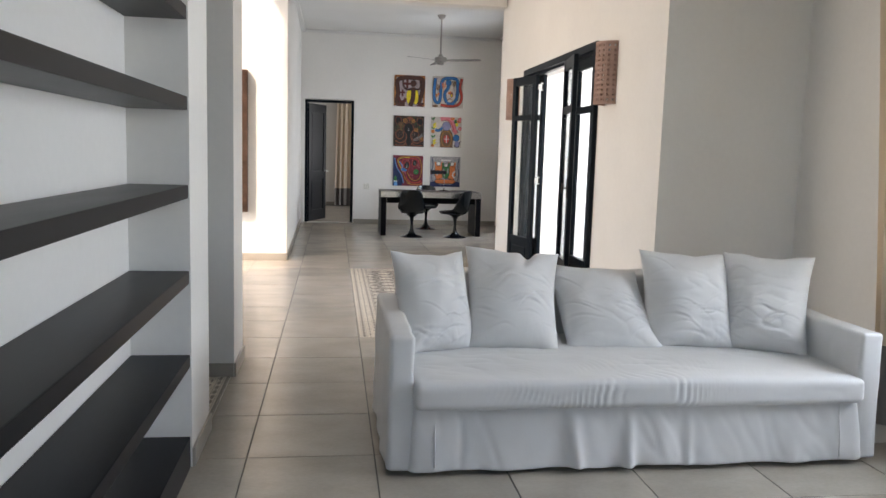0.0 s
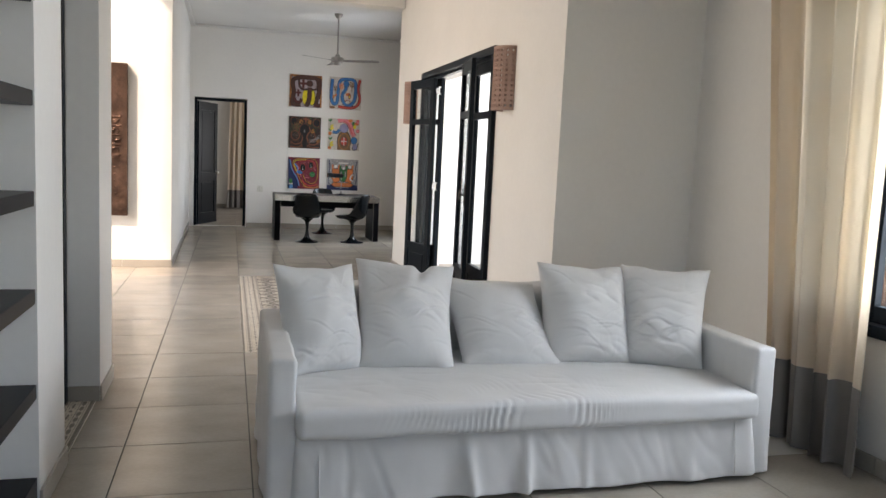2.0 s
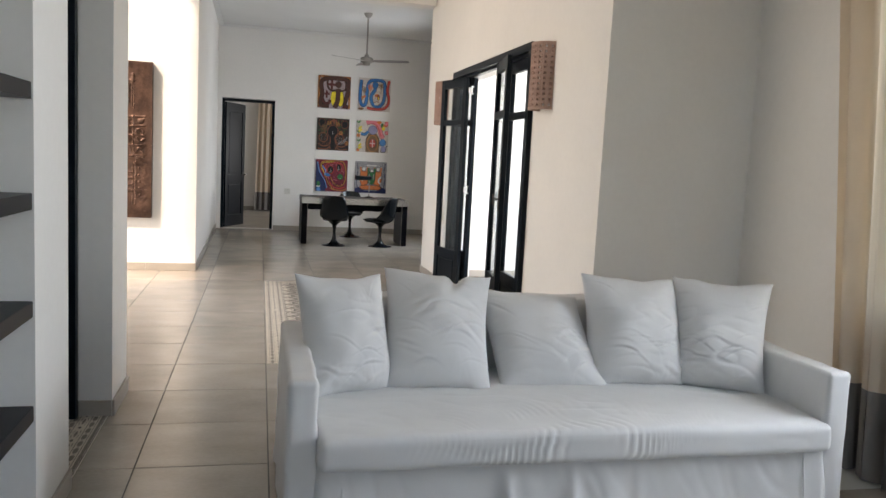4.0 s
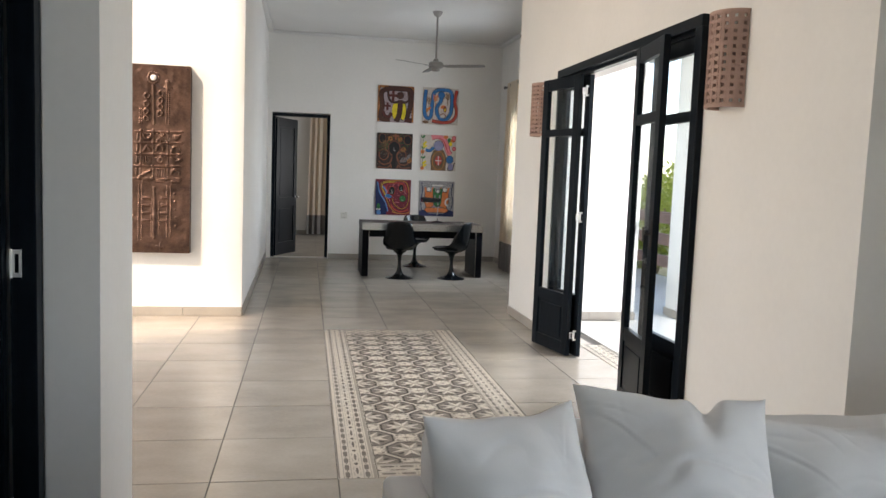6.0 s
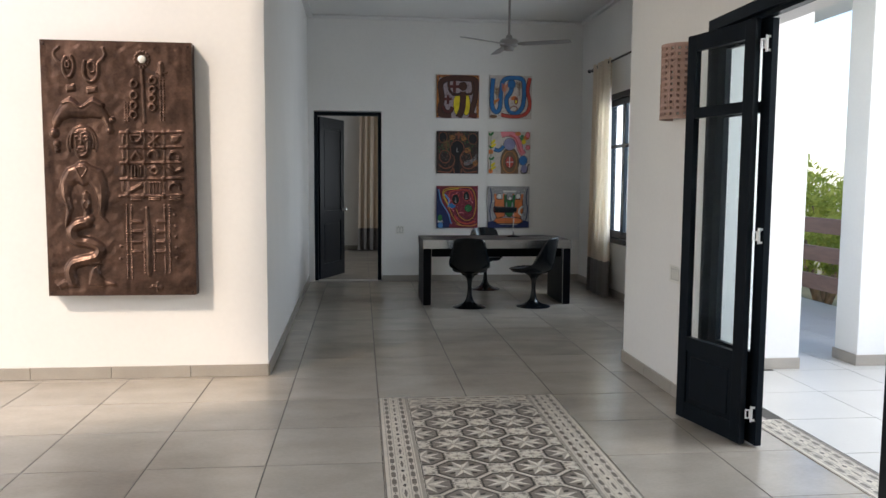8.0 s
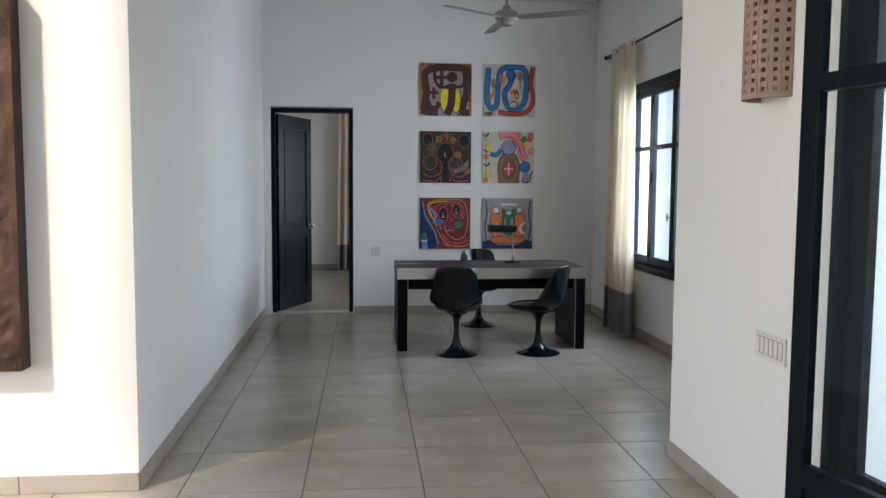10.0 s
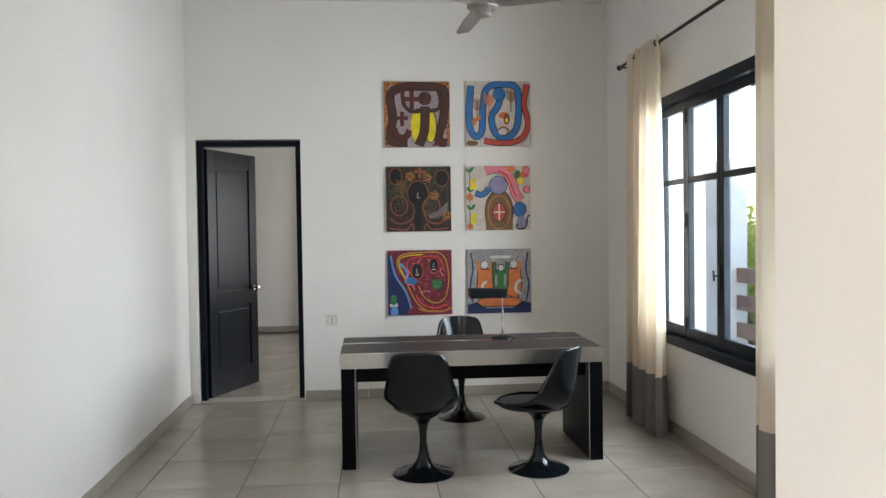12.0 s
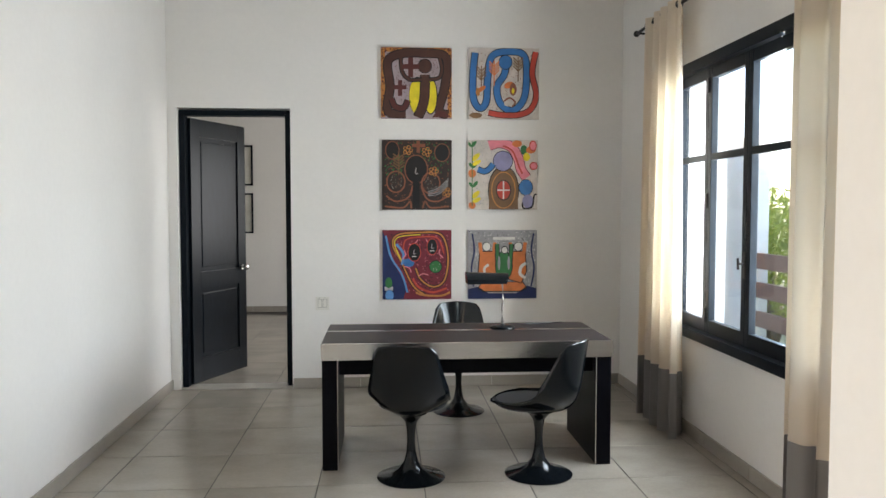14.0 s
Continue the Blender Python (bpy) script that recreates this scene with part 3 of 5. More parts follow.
def curtain(name, m, width, h, band, folds, seed, label, group="", spread=0.0):
    """A gathered curtain along local x with a contrasting foot band; m stands at its foot."""
    rng = random.Random(seed)
    ob = thing(name, m, label, "curtain", group)
    ph = [rng.uniform(0, 6.3) for _ in range(4)]
    n, rows = folds * 14, 26

    def at(u, z):
        f = 1 - z / h
        a = 2 * math.pi * folds * u
        amp = 0.032 + 0.030 * f
        y = amp * math.sin(a + 0.8 * math.sin(a * 0.37 + ph[0]) + 0.25 * f * math.sin(ph[1] + 5 * u)) + 0.016 * math.sin(2 * a + ph[2]) * f
        x = width * (u - 0.5) * (0.93 + 0.07 * f) + 0.02 * math.sin(2.2 * a + ph[3]) * (0.3 + 0.7 * f) + spread * u * (1 - f) ** 1.2
        return (x, y, z)

    for nm, z0, z1, mat in (("drape", band, h, CREAM), ("foot_band", 0.012, band, GREYCLOTH)):
        bm = bmesh.new()
        r = rows if nm == "drape" else 8
        g = [[bm.verts.new(at(i / n, z0 + (z1 - z0) * j / r + (0.008 * math.sin(i * 0.21 + ph[1]) if z0 < 0.1 and j == 0 else 0))) for i in range(n + 1)] for j in range(r + 1)]
        for j in range(r):
            for i in range(n):
                bm.faces.new((g[j][i], g[j][i + 1], g[j + 1][i + 1], g[j + 1][i]))
        cloth_part = part(nm, bm, mat, ob, "cream cloth" if nm == "drape" else "grey cloth band", smooth="all")
        if nm == "drape":
            drape = cloth_part
    for k in range(folds):
        u = (k + 0.5) / folds
        x, y, z = at(u, h - 0.05)
        bm = bmesh.new()
        mm = pose(x, 0, h - 0.05, 0, 90, 0)
        for i in range(12):
            a, b = 2 * math.pi * i / 12, 2 * math.pi * (i + 1) / 12
            tube(bm, [mm @ Vector((0.024 * math.cos(a), 0.024 * math.sin(a), 0)), mm @ Vector((0.024 * math.cos(b), 0.024 * math.sin(b), 0))], 0.005, 5, False)
        part("ring", bm, DARKMETAL, drape)
    return ob


def rod(x, wall, y0, y1, z):
    ob = thing("curtain_rod", pose(0, 0, 0), "thin dark metal curtain rod on wall brackets", "curtain rod", "curtain rods")
    part("bar", tube(bmesh.new(), [(x, y0, z), (x, y1, z)], 0.013, 12), DARKMETAL, ob, smooth=True)
    for y in (y0, y1):
        bm = bmesh.new()
        bmesh.ops.create_uvsphere(bm, u_segments=14, v_segments=8, radius=0.026, matrix=Matrix.Translation((x, y, z)))
        part("finial", bm, DARKMETAL, ob, smooth=True)
    for y in (y0 + 0.9, y1 - 0.08):
        bm = tube(bmesh.new(), [(x, y, z - 0.015), (wall - 0.006, y, z - 0.015)], 0.008, 8)
        lathe(bm, [(0.028, 0), (0.028, 0.008), (0.012, 0.012)], 14, pose(wall - 0.001, y, z - 0.015, 0, -90, 0))
        part("bracket", bm, DARKMETAL, ob)


rod(3.285, XS, 11.6, 15.02, 3.05)
rod(3.245, XW, 0.1, 4.2, 3.05)
CW = "floor-length cream curtain with a broad grey foot band"
curtain("curtain", pose(3.27, 14.37, 0, 0, 0, 90), 0.86, 3.09, 0.47, 5, 1, CW, "study curtains")
curtain("curtain", pose(3.27, 12.18, 0, 0, 0, 90), 0.66, 3.09, 0.47, 3, 2, CW, "study curtains")
curtain("curtain", pose(3.215, 3.27, 0, 0, 0, 90), 0.70, 3.09, 0.47, 5, 3, CW, "living room curtains", 0.42)
curtain("curtain", pose(3.215, 0.75, 0, 0, 0, 90), 0.8, 3.09, 0.47, 5, 4, CW, "living room curtains")
curtain("curtain", pose(0.62, 20.92, 0, 0, 0, 0), 1.2, 2.9, 0.47, 8, 5, CW + " in the bedroom", "bedroom curtains")

# ---- living room ----


def shelves():
    tops = [0.937 + 0.393 * k for k in (-1, 0, 1, 2, 3)]
    ob = thing("bookcase", pose(-0.79, 0.8, 0), "empty dark-stained wooden shelves built into a white niche", "shelf")
    bm = boxes((-0.133, 0.128, -2.395, 2.385, 0.0, 0.151), bevel=0.004)
    part("plinth", bm, SHELF, ob)
    for z in tops:
        part("shelf_board", boxes((-0.133, 0.13, -2.395, 2.385, z - 0.06, z), bevel=0.004), SHELF, ob)


shelves()


def soft_box(bm, x0, x1, y0, y1, z0, z1, r, step=0.04, wob=None):
    """An upholstered block: rounded edges, gentle unevenness."""
    c = Vector(((x0 + x1) / 2, (y0 + y1) / 2, (z0 + z1) / 2))
    hx = Vector(((x1 - x0) / 2, (y1 - y0) / 2, (z1 - z0) / 2))

    def ticks(h):
        inner = max(2, int(2 * (h - r) / step))
        edge = [h - r + r * math.sin(a) for a in (math.pi / 12, math.pi / 6, math.pi / 4)]
        mid = [-(h - r) + 2 * (h - r) * i / inner for i in range(inner + 1)]
        return [-h] + [-e for e in reversed(edge)] + mid + edge + [h]

    tk = [ticks(hx[k]) for k in range(3)]
    store = {}

    def vert(p):
        key = (round(p[0], 5), round(p[1], 5), round(p[2], 5))
        if key not in store:
            q = Vector([max(-(hx[k] - r), min(hx[k] - r, p[k])) for k in range(3)])
            d = Vector(p) - q
            w = c + q + (d.normalized() * r if d.length > 1e-9 else d)
            if wob:
                nrm = d.normalized() if d.length > 1e-9 else Vector((0, 0, 1))
                w = wob(w, nrm)
            store[key] = bm.verts.new(w)
        return store[key]

    for ax in range(3):
        a, b = [k for k in range(3) if k != ax]
        for s in (-1, 1):
            for i in range(len(tk[a]) - 1):
                for j in range(len(tk[b]) - 1):
                    quad = []
                    for u, v in ((i, j), (i + 1, j), (i + 1, j + 1), (i, j + 1)):
                        p = [0, 0, 0]
                        p[ax], p[a], p[b] = s * hx[ax], tk[a][u], tk[b][v]
                        quad.append(vert(p))
                    try:
                        bm.faces.new(quad)
                    except ValueError:
                        pass
    return bm


def ridged(p, depth):
    """Fine creases: sharp valleys between soft ridges, in patches."""
    patch = max(0.0, min(1.0, 0.45 + 1.6 * noise.noise(p * 0.31 + Vector((7, 3, 1)))))
    return depth * patch * (min(1.0, 3.2 * abs(noise.noise(p))) - 0.6)


def uneven(amp, scale, seed):
    off = Vector((seed * 7.1, seed * 3.3, seed * 5.7))
    return lambda p, n: p + n * amp * (noise.noise(p * scale + off) + 0.5 * noise.noise(p * scale * 2.7 + off))


def sofa():
    ob = thing("sofa", pose(1.495, 3.5, 0), "long white slipcovered linen sofa with a wrinkled loose skirt", "sofa")
    inv = Matrix.Translation((-1.495, -3.5, 0))

    def add(name, bm, mat=LINEN, label=""):
        bmesh.ops.transform(bm, matrix=inv, verts=bm.verts)
        return part(name, bm, mat, ob, label, smooth="all")

    def arm_wob(p, n):
        f = max(0.0, 0.62 - p.z)
        q = p + n * (0.008 * noise.noise(p * 5) + ridged(Vector((p.x * 9, p.y * 9, p.z * 3)), 0.007 * (0.3 + 1.6 * f)))
        return q + Vector((n.x, n.y, 0)) * f * (0.022 * math.sin(p.y * 19 + 2.2 * math.sin(p.x * 9 + p.z * 2) + p.x * 31) * 0.6 + 0.03)

    add("armrest", soft_box(bmesh.new(), 0.255, 0.372, 3.02, 4.13, 0.02, 0.668, 0.022, 0.016, arm_wob))
    add("armrest", soft_box(bmesh.new(), 2.622, 2.738, 3.02, 4.13, 0.02, 0.672, 0.022, 0.016, arm_wob))
    add("backrest", soft_box(bmesh.new(), 0.36, 2.63, 3.92, 4.15, 0.02, 0.83, 0.05, 0.05, uneven(0.014, 3, 3)))

    def seat_wob(p, n):
        q = p + n * (0.006 * noise.noise(p * 4 + Vector((3, 1, 2))) + ridged(Vector((p.x * 5 + p.y * 3, p.y * 9, p.z * 9)), 0.004))
        c = math.exp(-((p.x - 1.45) / 0.6) ** 2)
        front = math.exp(-max(0, p.y - 2.97) / 0.22)
        ripple = (abs(math.sin((p.x + (0.9 * (1.45 - p.x) + 0.2) * (p.y - 2.95)) * 92 + 14 * noise.noise(p * 2.6))) ** 0.6 - 0.7) * max(0.0, 0.35 + 1.3 * noise.noise(p * 7))
        crown = 0.012 * math.sin(math.pi * (p.x - 0.36) / 2.27)
        return q + n * 0.009 * c * front * ripple + Vector((0, 0, crown if n.z > 0.2 else 0))

    add("seat_cushion", soft_box(bmesh.new(), 0.368, 2.627, 2.955, 3.94, 0.325, 0.457, 0.035, 0.0085, seat_wob))

    def skirt_wob(p, n):
        f = max(0.0, (0.33 - p.z) / 0.33)
        a = math.exp(-((p.x - 1.42) / 0.028) ** 2) + 0.8 * math.exp(-((p.x - 1.12 - 0.05 * f) / 0.03) ** 2) + 0.35 * math.exp(-((p.x - 1.72) / 0.025) ** 2)
        s = 0.008 * math.sin(p.x * 17 + 2 * noise.noise(p * 3)) + 0.010 * noise.noise(Vector((p.x * 9, p.z * 4, 1)))
        return p + Vector((n.x, n.y, 0)) * (f * 0.045 * a + 0.8 * s * (0.4 + f) + 0.03 * f + ridged(Vector((p.x * 10 + p.z * 4, p.z * 3.5, 2.0)), 0.006 * (0.5 + f))) + Vector((0, 0, 0.004 * math.sin(p.x * 13) * f * (n.y < -0.3)))

    add("skirt", soft_box(bmesh.new(), 0.37, 2.625, 3.012, 3.96, 0.018, 0.345, 0.02, 0.012, skirt_wob))
    for x in (0.47, 2.52):
        add("seam", tube(bmesh.new(), [(x, 3.018, 0.32), (x, 2.99, 0.18), (x, 2.978, 0.05)], 0.004, 6), LINEN, "stitched skirt seam")


sofa()


def pillow(seed, m, w, h, t, slump=0.0, dent=0.0):
    """A feather pillow with drawn-out corners and creases; dent: how deep its upper edge is pinched."""
    bm = bmesh.new()
    n = 92
    off = Vector((seed * 3.7, seed * 1.9, seed))
    sheets = []
    rng = random.Random(seed * 17)
    creases = {}
    for s in (-1, 1):
        creases[s] = []
        for k in range(14):
            side = rng.choice((-1, 1))
            cu, cv = side * rng.uniform(0.05, 0.75), rng.uniform(-0.85, 0.05)
            if k > 11:
                cu, cv = side * rng.uniform(0.6, 0.85), rng.uniform(0.55, 0.85)
            a = side * rng.uniform(-0.1, 0.45) * (1 if k < 12 else 2)
            creases[s].append((cu, cv, math.cos(a), math.sin(a), rng.uniform(0.14, 0.40), rng.uniform(0.012, 0.030), rng.uniform(0.003, 0.009)))
    for s in (-1, 1):
        g = []
        for j in range(n + 1):
            row = []
            for i in range(n + 1):
                u, v = 2 * i / n - 1, 2 * j / n - 1
                eu, ev = 1 - abs(u) ** 2.2, 1 - abs(v) ** 2.2
                puff = max(0.0, eu * ev) ** 0.58
                x = w / 2 * u * (1 - 0.11 * (1 - v * v) * (1 + 0.5 * noise.noise(Vector((seed, u, 3))))) + slump * v * w * 0.5
                z = h / 2 * v * (1 - 0.075 * (1 - u * u)) + 0.012 * noise.noise(Vector((u * 2.2, v, seed * 2.3)))
                pinch = dent * math.exp(-((u - 0.33 + 0.3 * (1 - v)) / 0.13) ** 2) * max(0.0, v) ** 3
                z -= pinch
                p3 = Vector((u * 2.1, v * 2.1, s)) + off
                warp = noise.noise(p3 * 0.8)
                crease = 0.020 * noise.noise(p3 * 0.9) - 1.1 * pinch
                for cu, cv, ca, sa, length, wide, deep in creases[s]:
                    du, dv = u - cu, v - cv + 0.10 * warp
                    along, across = du * ca + dv * sa, (dv * ca - du * sa) + 0.5 * (du * ca + dv * sa) ** 2
                    q = across / wide
                    if abs(q) < 3:
                        crease += deep * (-math.exp(-q * q) + 0.75 * math.exp(-(q - 1.5) ** 2)) * math.exp(-(along / length) ** 2)
                crease += ridged(Vector((u * 1.5 + v * 0.5, v * 4.6 - u * u * 1.2 * s, seed * 5.3)), 0.012) * (1.0 if v < 0.35 else 0.5)
                crease += ridged(Vector((u * 5.5, v * 2.0, seed * 2.9 + 4)), 0.006) * max(0.0, abs(v) - 0.35)
                y = s * (t / 2 * puff * (1 - 0.22 * v) + crease * min(1.0, puff * 1.3)) + 0.014 * noise.noise(p3 * 0.9) * (1 - puff)
                edge = j in (0, n) or i in (0, n)
                row.append(sheets[0][j][i] if (edge and sheets) else bm.verts.new((x, y, z)))
            g.append(row)
        for j in range(n):
            for i in range(n):
                bm.faces.new((g[j][i], g[j][i + 1], g[j + 1][i + 1], g[j + 1][i]))
        sheets.append(g)
    ob = link("throw_pillow", bm, PILLOW, smooth="all")
    ob.matrix_basis = m
    return tagged(ob, "plump off-white linen pillow with creases on the sofa", "pillow", "pillows on the sofa")


pillow(1, pose(0.535, 3.68, 0.695, -22, 3, 22), 0.46, 0.58, 0.31)
pillow(2, pose(0.99, 3.76, 0.70, -34, 3, -6), 0.545, 0.635, 0.32, 0.0, 0.045)
pillow(3, pose(1.535, 3.79, 0.635, -42, 4, -5), 0.58, 0.58, 0.29, -0.24)
pillow(4, pose(2.015, 3.72, 0.705, -22, 2, -4), 0.55, 0.585, 0.32)
pillow(5, pose(2.425, 3.60, 0.705, -14, 0, -30), 0.49, 0.585, 0.31)

# ---- hall ----


def sconce(x, y):
    """A half-round terracotta wall light pierced with rows of small openings."""
    r, z0, z1, cols, rows = 0.135, 1.95, 2.46, 9, 12
    ob = thing("wall_sconce", pose(x - 0.002, y, z0), "half-round pierced terracotta wall sconce, unlit", "wall lamp", "terracotta sconces")
    bm = bmesh.new()
    h = z1 - z0

    def at(a, z, d=0.0):
        return Vector((-(r + d) * math.sin(a), (r + d) * math.cos(a) * 1.0, z))

    def quad(a0, a1, za, zb, d):
        vs = [bm.verts.new(at(a, z, d)) for a, z in ((a0, za), (a1, za), (a1, zb), (a0, zb))]
        bm.faces.new(vs)

    def block(a0, a1, za, zb, d0, d1):
        lo = [bm.verts.new(at(a, z, d0)) for a, z in ((a0, za), (a1, za), (a1, zb), (a0, zb))]
        hi = [bm.verts.new(at(a, z, d1)) for a, z in ((a0, za), (a1, za), (a1, zb), (a0, zb))]
        bm.faces.new(hi)
        bm.faces.new(lo[::-1])
        for k in range(4):
            bm.faces.new((lo[k], lo[(k + 1) % 4], hi[(k + 1) % 4], hi[k]))

    da, dz = math.pi / cols, (h - 0.03) / rows
    for j in range(rows):
        for i in range(cols):
            a0, a1 = i * da, (i + 1) * da
            b0, b1 = 0.015 + j * dz, 0.015 + (j + 1) * dz
            fa, fz = 0.33, 0.28
            ha0, ha1, hb0, hb1 = a0 + da * fa, a1 - da * fa, b0 + dz * fz, b1 - dz * fz
            block(a0, ha0, b0, b1, -0.012, 0)
            block(ha1, a1, b0, b1, -0.012, 0)
            block(ha0, ha1, b0, hb0, -0.012, 0)
            block(ha0, ha1, hb1, b1, -0.012, 0)
            g = 0.09
            block(a0 + da * g, ha0 - da * 0.05, b0 + dz * g, b1 - dz * g, 0, 0.0035)
            block(ha1 + da * 0.05, a1 - da * g, b0 + dz * g, b1 - dz * g, 0, 0.0035)
    part("shade", bm, TERRA, ob)
    for za, zb in ((0, 0.017), (h - 0.017, h)):
        bm = bmesh.new()
        for i in range(18):
            a0, a1 = i * math.pi / 18, (i + 1) * math.pi / 18
            vs = [at(a, z, d) for a in (a0, a1) for z in (za, zb) for d in (-0.014, 0.004)]
            bmesh.ops.convex_hull(bm, input=[bm.verts.new(v) for v in vs])
        part("rim", bm, TERRA, ob)
    part("back_plate", boxes((-0.012, 0, -0.11, 0.11, 0.06, h - 0.06), bevel=0.003), TERRA, ob)
    bm = lathe(bmesh.new(), [(0.014, 0), (0.016, 0.05), (0.028, 0.09), (0.024, 0.13), (0.006, 0.145)], 14, pose(-0.06, 0, 0.2))
    part("bulb", bm, PLASTIC, ob, "unlit white bulb", smooth=True)


sconce(XR, 5.945)
sconce(XR + 0.02, 9.445)


def relief():
    """A hammered copper panel: raised bands, beads and a winding figure."""
    w, h, nu, nv = 1.055, 1.85, 230, 400
    ob = thing("copper_relief", pose(-2.19, 10.095, 0.652), "hammered brown copper wall relief with raised abstract figures", "wall art")
    strokes = []

    def place(x, y):
        v = (y - 62) / 963
        return ((x - 57 - 40 * v) / (571 - 18 * v), v)

    def st(pts, r, hh):
        pts = [place(x, y) for x, y in pts]
        if len(pts) > 3:
            ends = [pts[0]] + pts + [pts[-1]]
            soft = []
            for p, q, r_, e in zip(ends, ends[1:], ends[2:], ends[3:]):
                for k in range(5):
                    t = k / 5
                    soft.append(tuple(0.5 * (2 * q[c] + (r_[c] - p[c]) * t + (2 * p[c] - 5 * q[c] + 4 * r_[c] - e[c]) * t * t + (3 * q[c] - p[c] - 3 * r_[c] + e[c]) * t ** 3) for c in (0, 1)))
            pts = soft + [pts[-1]]
        strokes.append((pts, r, hh))

    def ring(cx, cy, rx, ry, r, hh, n=10, a0=0, a1=360):
        st([(cx + rx * math.cos(radians(a0 + (a1 - a0) * k / n)), cy + ry * math.sin(radians(a0 + (a1 - a0) * k / n))) for k in range(n + 1)], r, hh)

    def body(pts, r, hh):
        """A raised field with a rounded edge of width r."""
        fields.append(([place(x, y) for x, y in pts], r, hh))

    fields = []
    # horned heads
    ring(166, 158, 20, 40, 0.013, 0.014, 12, -60, 230)
    ring(163, 152, 7, 12, 0.010, 0.012, 6)
    st([(142, 148), (118, 132), (110, 108), (128, 90)], 0.010, 0.010)
    st([(226, 142), (224, 188), (248, 214), (272, 196), (276, 152)], 0.014, 0.014)
    ring(254, 160, 14, 20, 0.012, 0.013, 8)
    st([(272, 148), (292, 130), (302, 112), (294, 90)], 0.010, 0.010)
    body([(156, 228), (188, 224), (192, 248), (158, 254)], 0.012, 0.012)
    body([(232, 236), (272, 230), (274, 252), (236, 260)], 0.012, 0.012)
    # shoulders and arms
    body([(152, 282), (172, 270), (190, 280), (206, 296), (222, 298), (240, 282), (258, 270), (276, 280), (300, 312), (322, 346), (332, 380), (318, 400), (304, 380), (290, 352), (252, 348), (216, 352), (180, 348), (146, 358), (130, 384), (112, 388), (106, 358), (124, 322)], 0.050, 0.024)
    st([(150, 296), (182, 292), (216, 312), (256, 290), (290, 300)], 0.018, 0.028)
    for x, y, r in ((114, 408, 0.034), (124, 446, 0.026), (322, 396, 0.026), (330, 356, 0.022), (126, 472, 0.018)):
        st([(x, y)], r, 0.020)
    # bearded face in a beaded ring
    for k in range(40):
        a = radians(-205 + 230 * k / 39)
        st([(218 + 54 * math.cos(a), 446 + 66 * math.sin(a))], 0.008, 0.009)
    ring(218, 440, 44, 58, 0.009, 0.010, 16, -200, 20)
    body([(186, 400), (202, 386), (236, 386), (252, 402), (254, 450), (244, 490), (232, 500), (204, 500), (192, 488), (184, 450)], 0.022, 0.013)
    for x in (203, 233):
        ring(x, 426, 10, 7, 0.008, 0.021, 8)
        st([(x - 12, 408), (x, 402), (x + 12, 408)], 0.008, 0.019)
    st([(218, 412), (218, 446)], 0.012, 0.024)
    ring(218, 466, 14, 6, 0.008, 0.022, 8)
    st([(196, 436), (200, 476), (218, 492), (238, 476), (242, 436)], 0.009, 0.019)
    # breast, hanging arms, navel
    body([(164, 536), (190, 526), (206, 512), (232, 512), (250, 526), (292, 542), (310, 580), (318, 630), (312, 684), (302, 722), (322, 748), (298, 734), (280, 712), (276, 664), (264, 622), (246, 596), (224, 606), (202, 594), (184, 606), (176, 644), (186, 690), (176, 732), (160, 776), (156, 738), (164, 692), (142, 652), (134, 604), (146, 562)], 0.042, 0.022)
    st([(200, 536), (240, 536), (220, 572), (200, 536)], 0.007, 0.029)
    st([(154, 600), (160, 650), (172, 700)], 0.010, 0.024)
    st([(292, 600), (296, 650), (290, 700)], 0.010, 0.024)
    body([(218, 632), (232, 622), (248, 634), (252, 672), (246, 712), (252, 732), (220, 732), (224, 706), (214, 672)], 0.026, 0.016)
    ring(234, 676, 9, 14, 0.008, 0.020, 8)
    # snake and feet
    snake = [(236, 742), (200, 752), (182, 780), (198, 812), (248, 820), (284, 842), (276, 874), (228, 888), (188, 902), (176, 934), (186, 972)]
    st(snake, 0.040, 0.024)
    st(snake, 0.012, 0.028)
    st([(232, 738), (248, 730)], 0.030, 0.022)
    body([(126, 984), (150, 964), (182, 968), (208, 976), (212, 990), (170, 992), (140, 1000)], 0.016, 0.013)
    body([(244, 984), (252, 940), (262, 912), (282, 906), (288, 940), (306, 962), (346, 972), (350, 984), (300, 990)], 0.018, 0.015)
    st([(254, 900), (286, 896)], 0.014, 0.016)
    # standard with beads and rings
    for k in range(14):
        a = 2 * math.pi * k / 14
        st([(441 + 27 * math.cos(a), 128 + 27 * math.sin(a))], 0.010, 0.009)
    st([(441, 168), (446, 260), (452, 362)], 0.012, 0.012)
    st([(513, 182), (513, 146)], 0.020, 0.013)
    st([(496, 176), (534, 176)], 0.009, 0.010)
    for y in (220, 262, 300, 336):
        ring(412, y, 12, 13, 0.010, 0.014, 8)
    for y in (206, 240, 272, 306):
        ring(482, y, 12, 12, 0.010, 0.014, 8)
    for x, y0, y1 in ((378, 290, 378), (388, 290, 378), (510, 196, 372), (522, 196, 372), (386, 678, 970), (402, 678, 970), (528, 678, 950), (546, 678, 950), (452, 770, 950), (488, 760, 945)):
        for k in range(int((y1 - y0) / 10)):
            st([(x + 0.02 * (10 * k), y0 + 10 * k)], 0.0068, 0.009)
    # lattice of small signs
    for y in (400, 456, 515, 576, 640):
        st([(360, y + 3), (596, y - 3)], 0.008, 0.010)
        for x in (388, 450, 524):
            st([(x, y)], 0.017, 0.016)
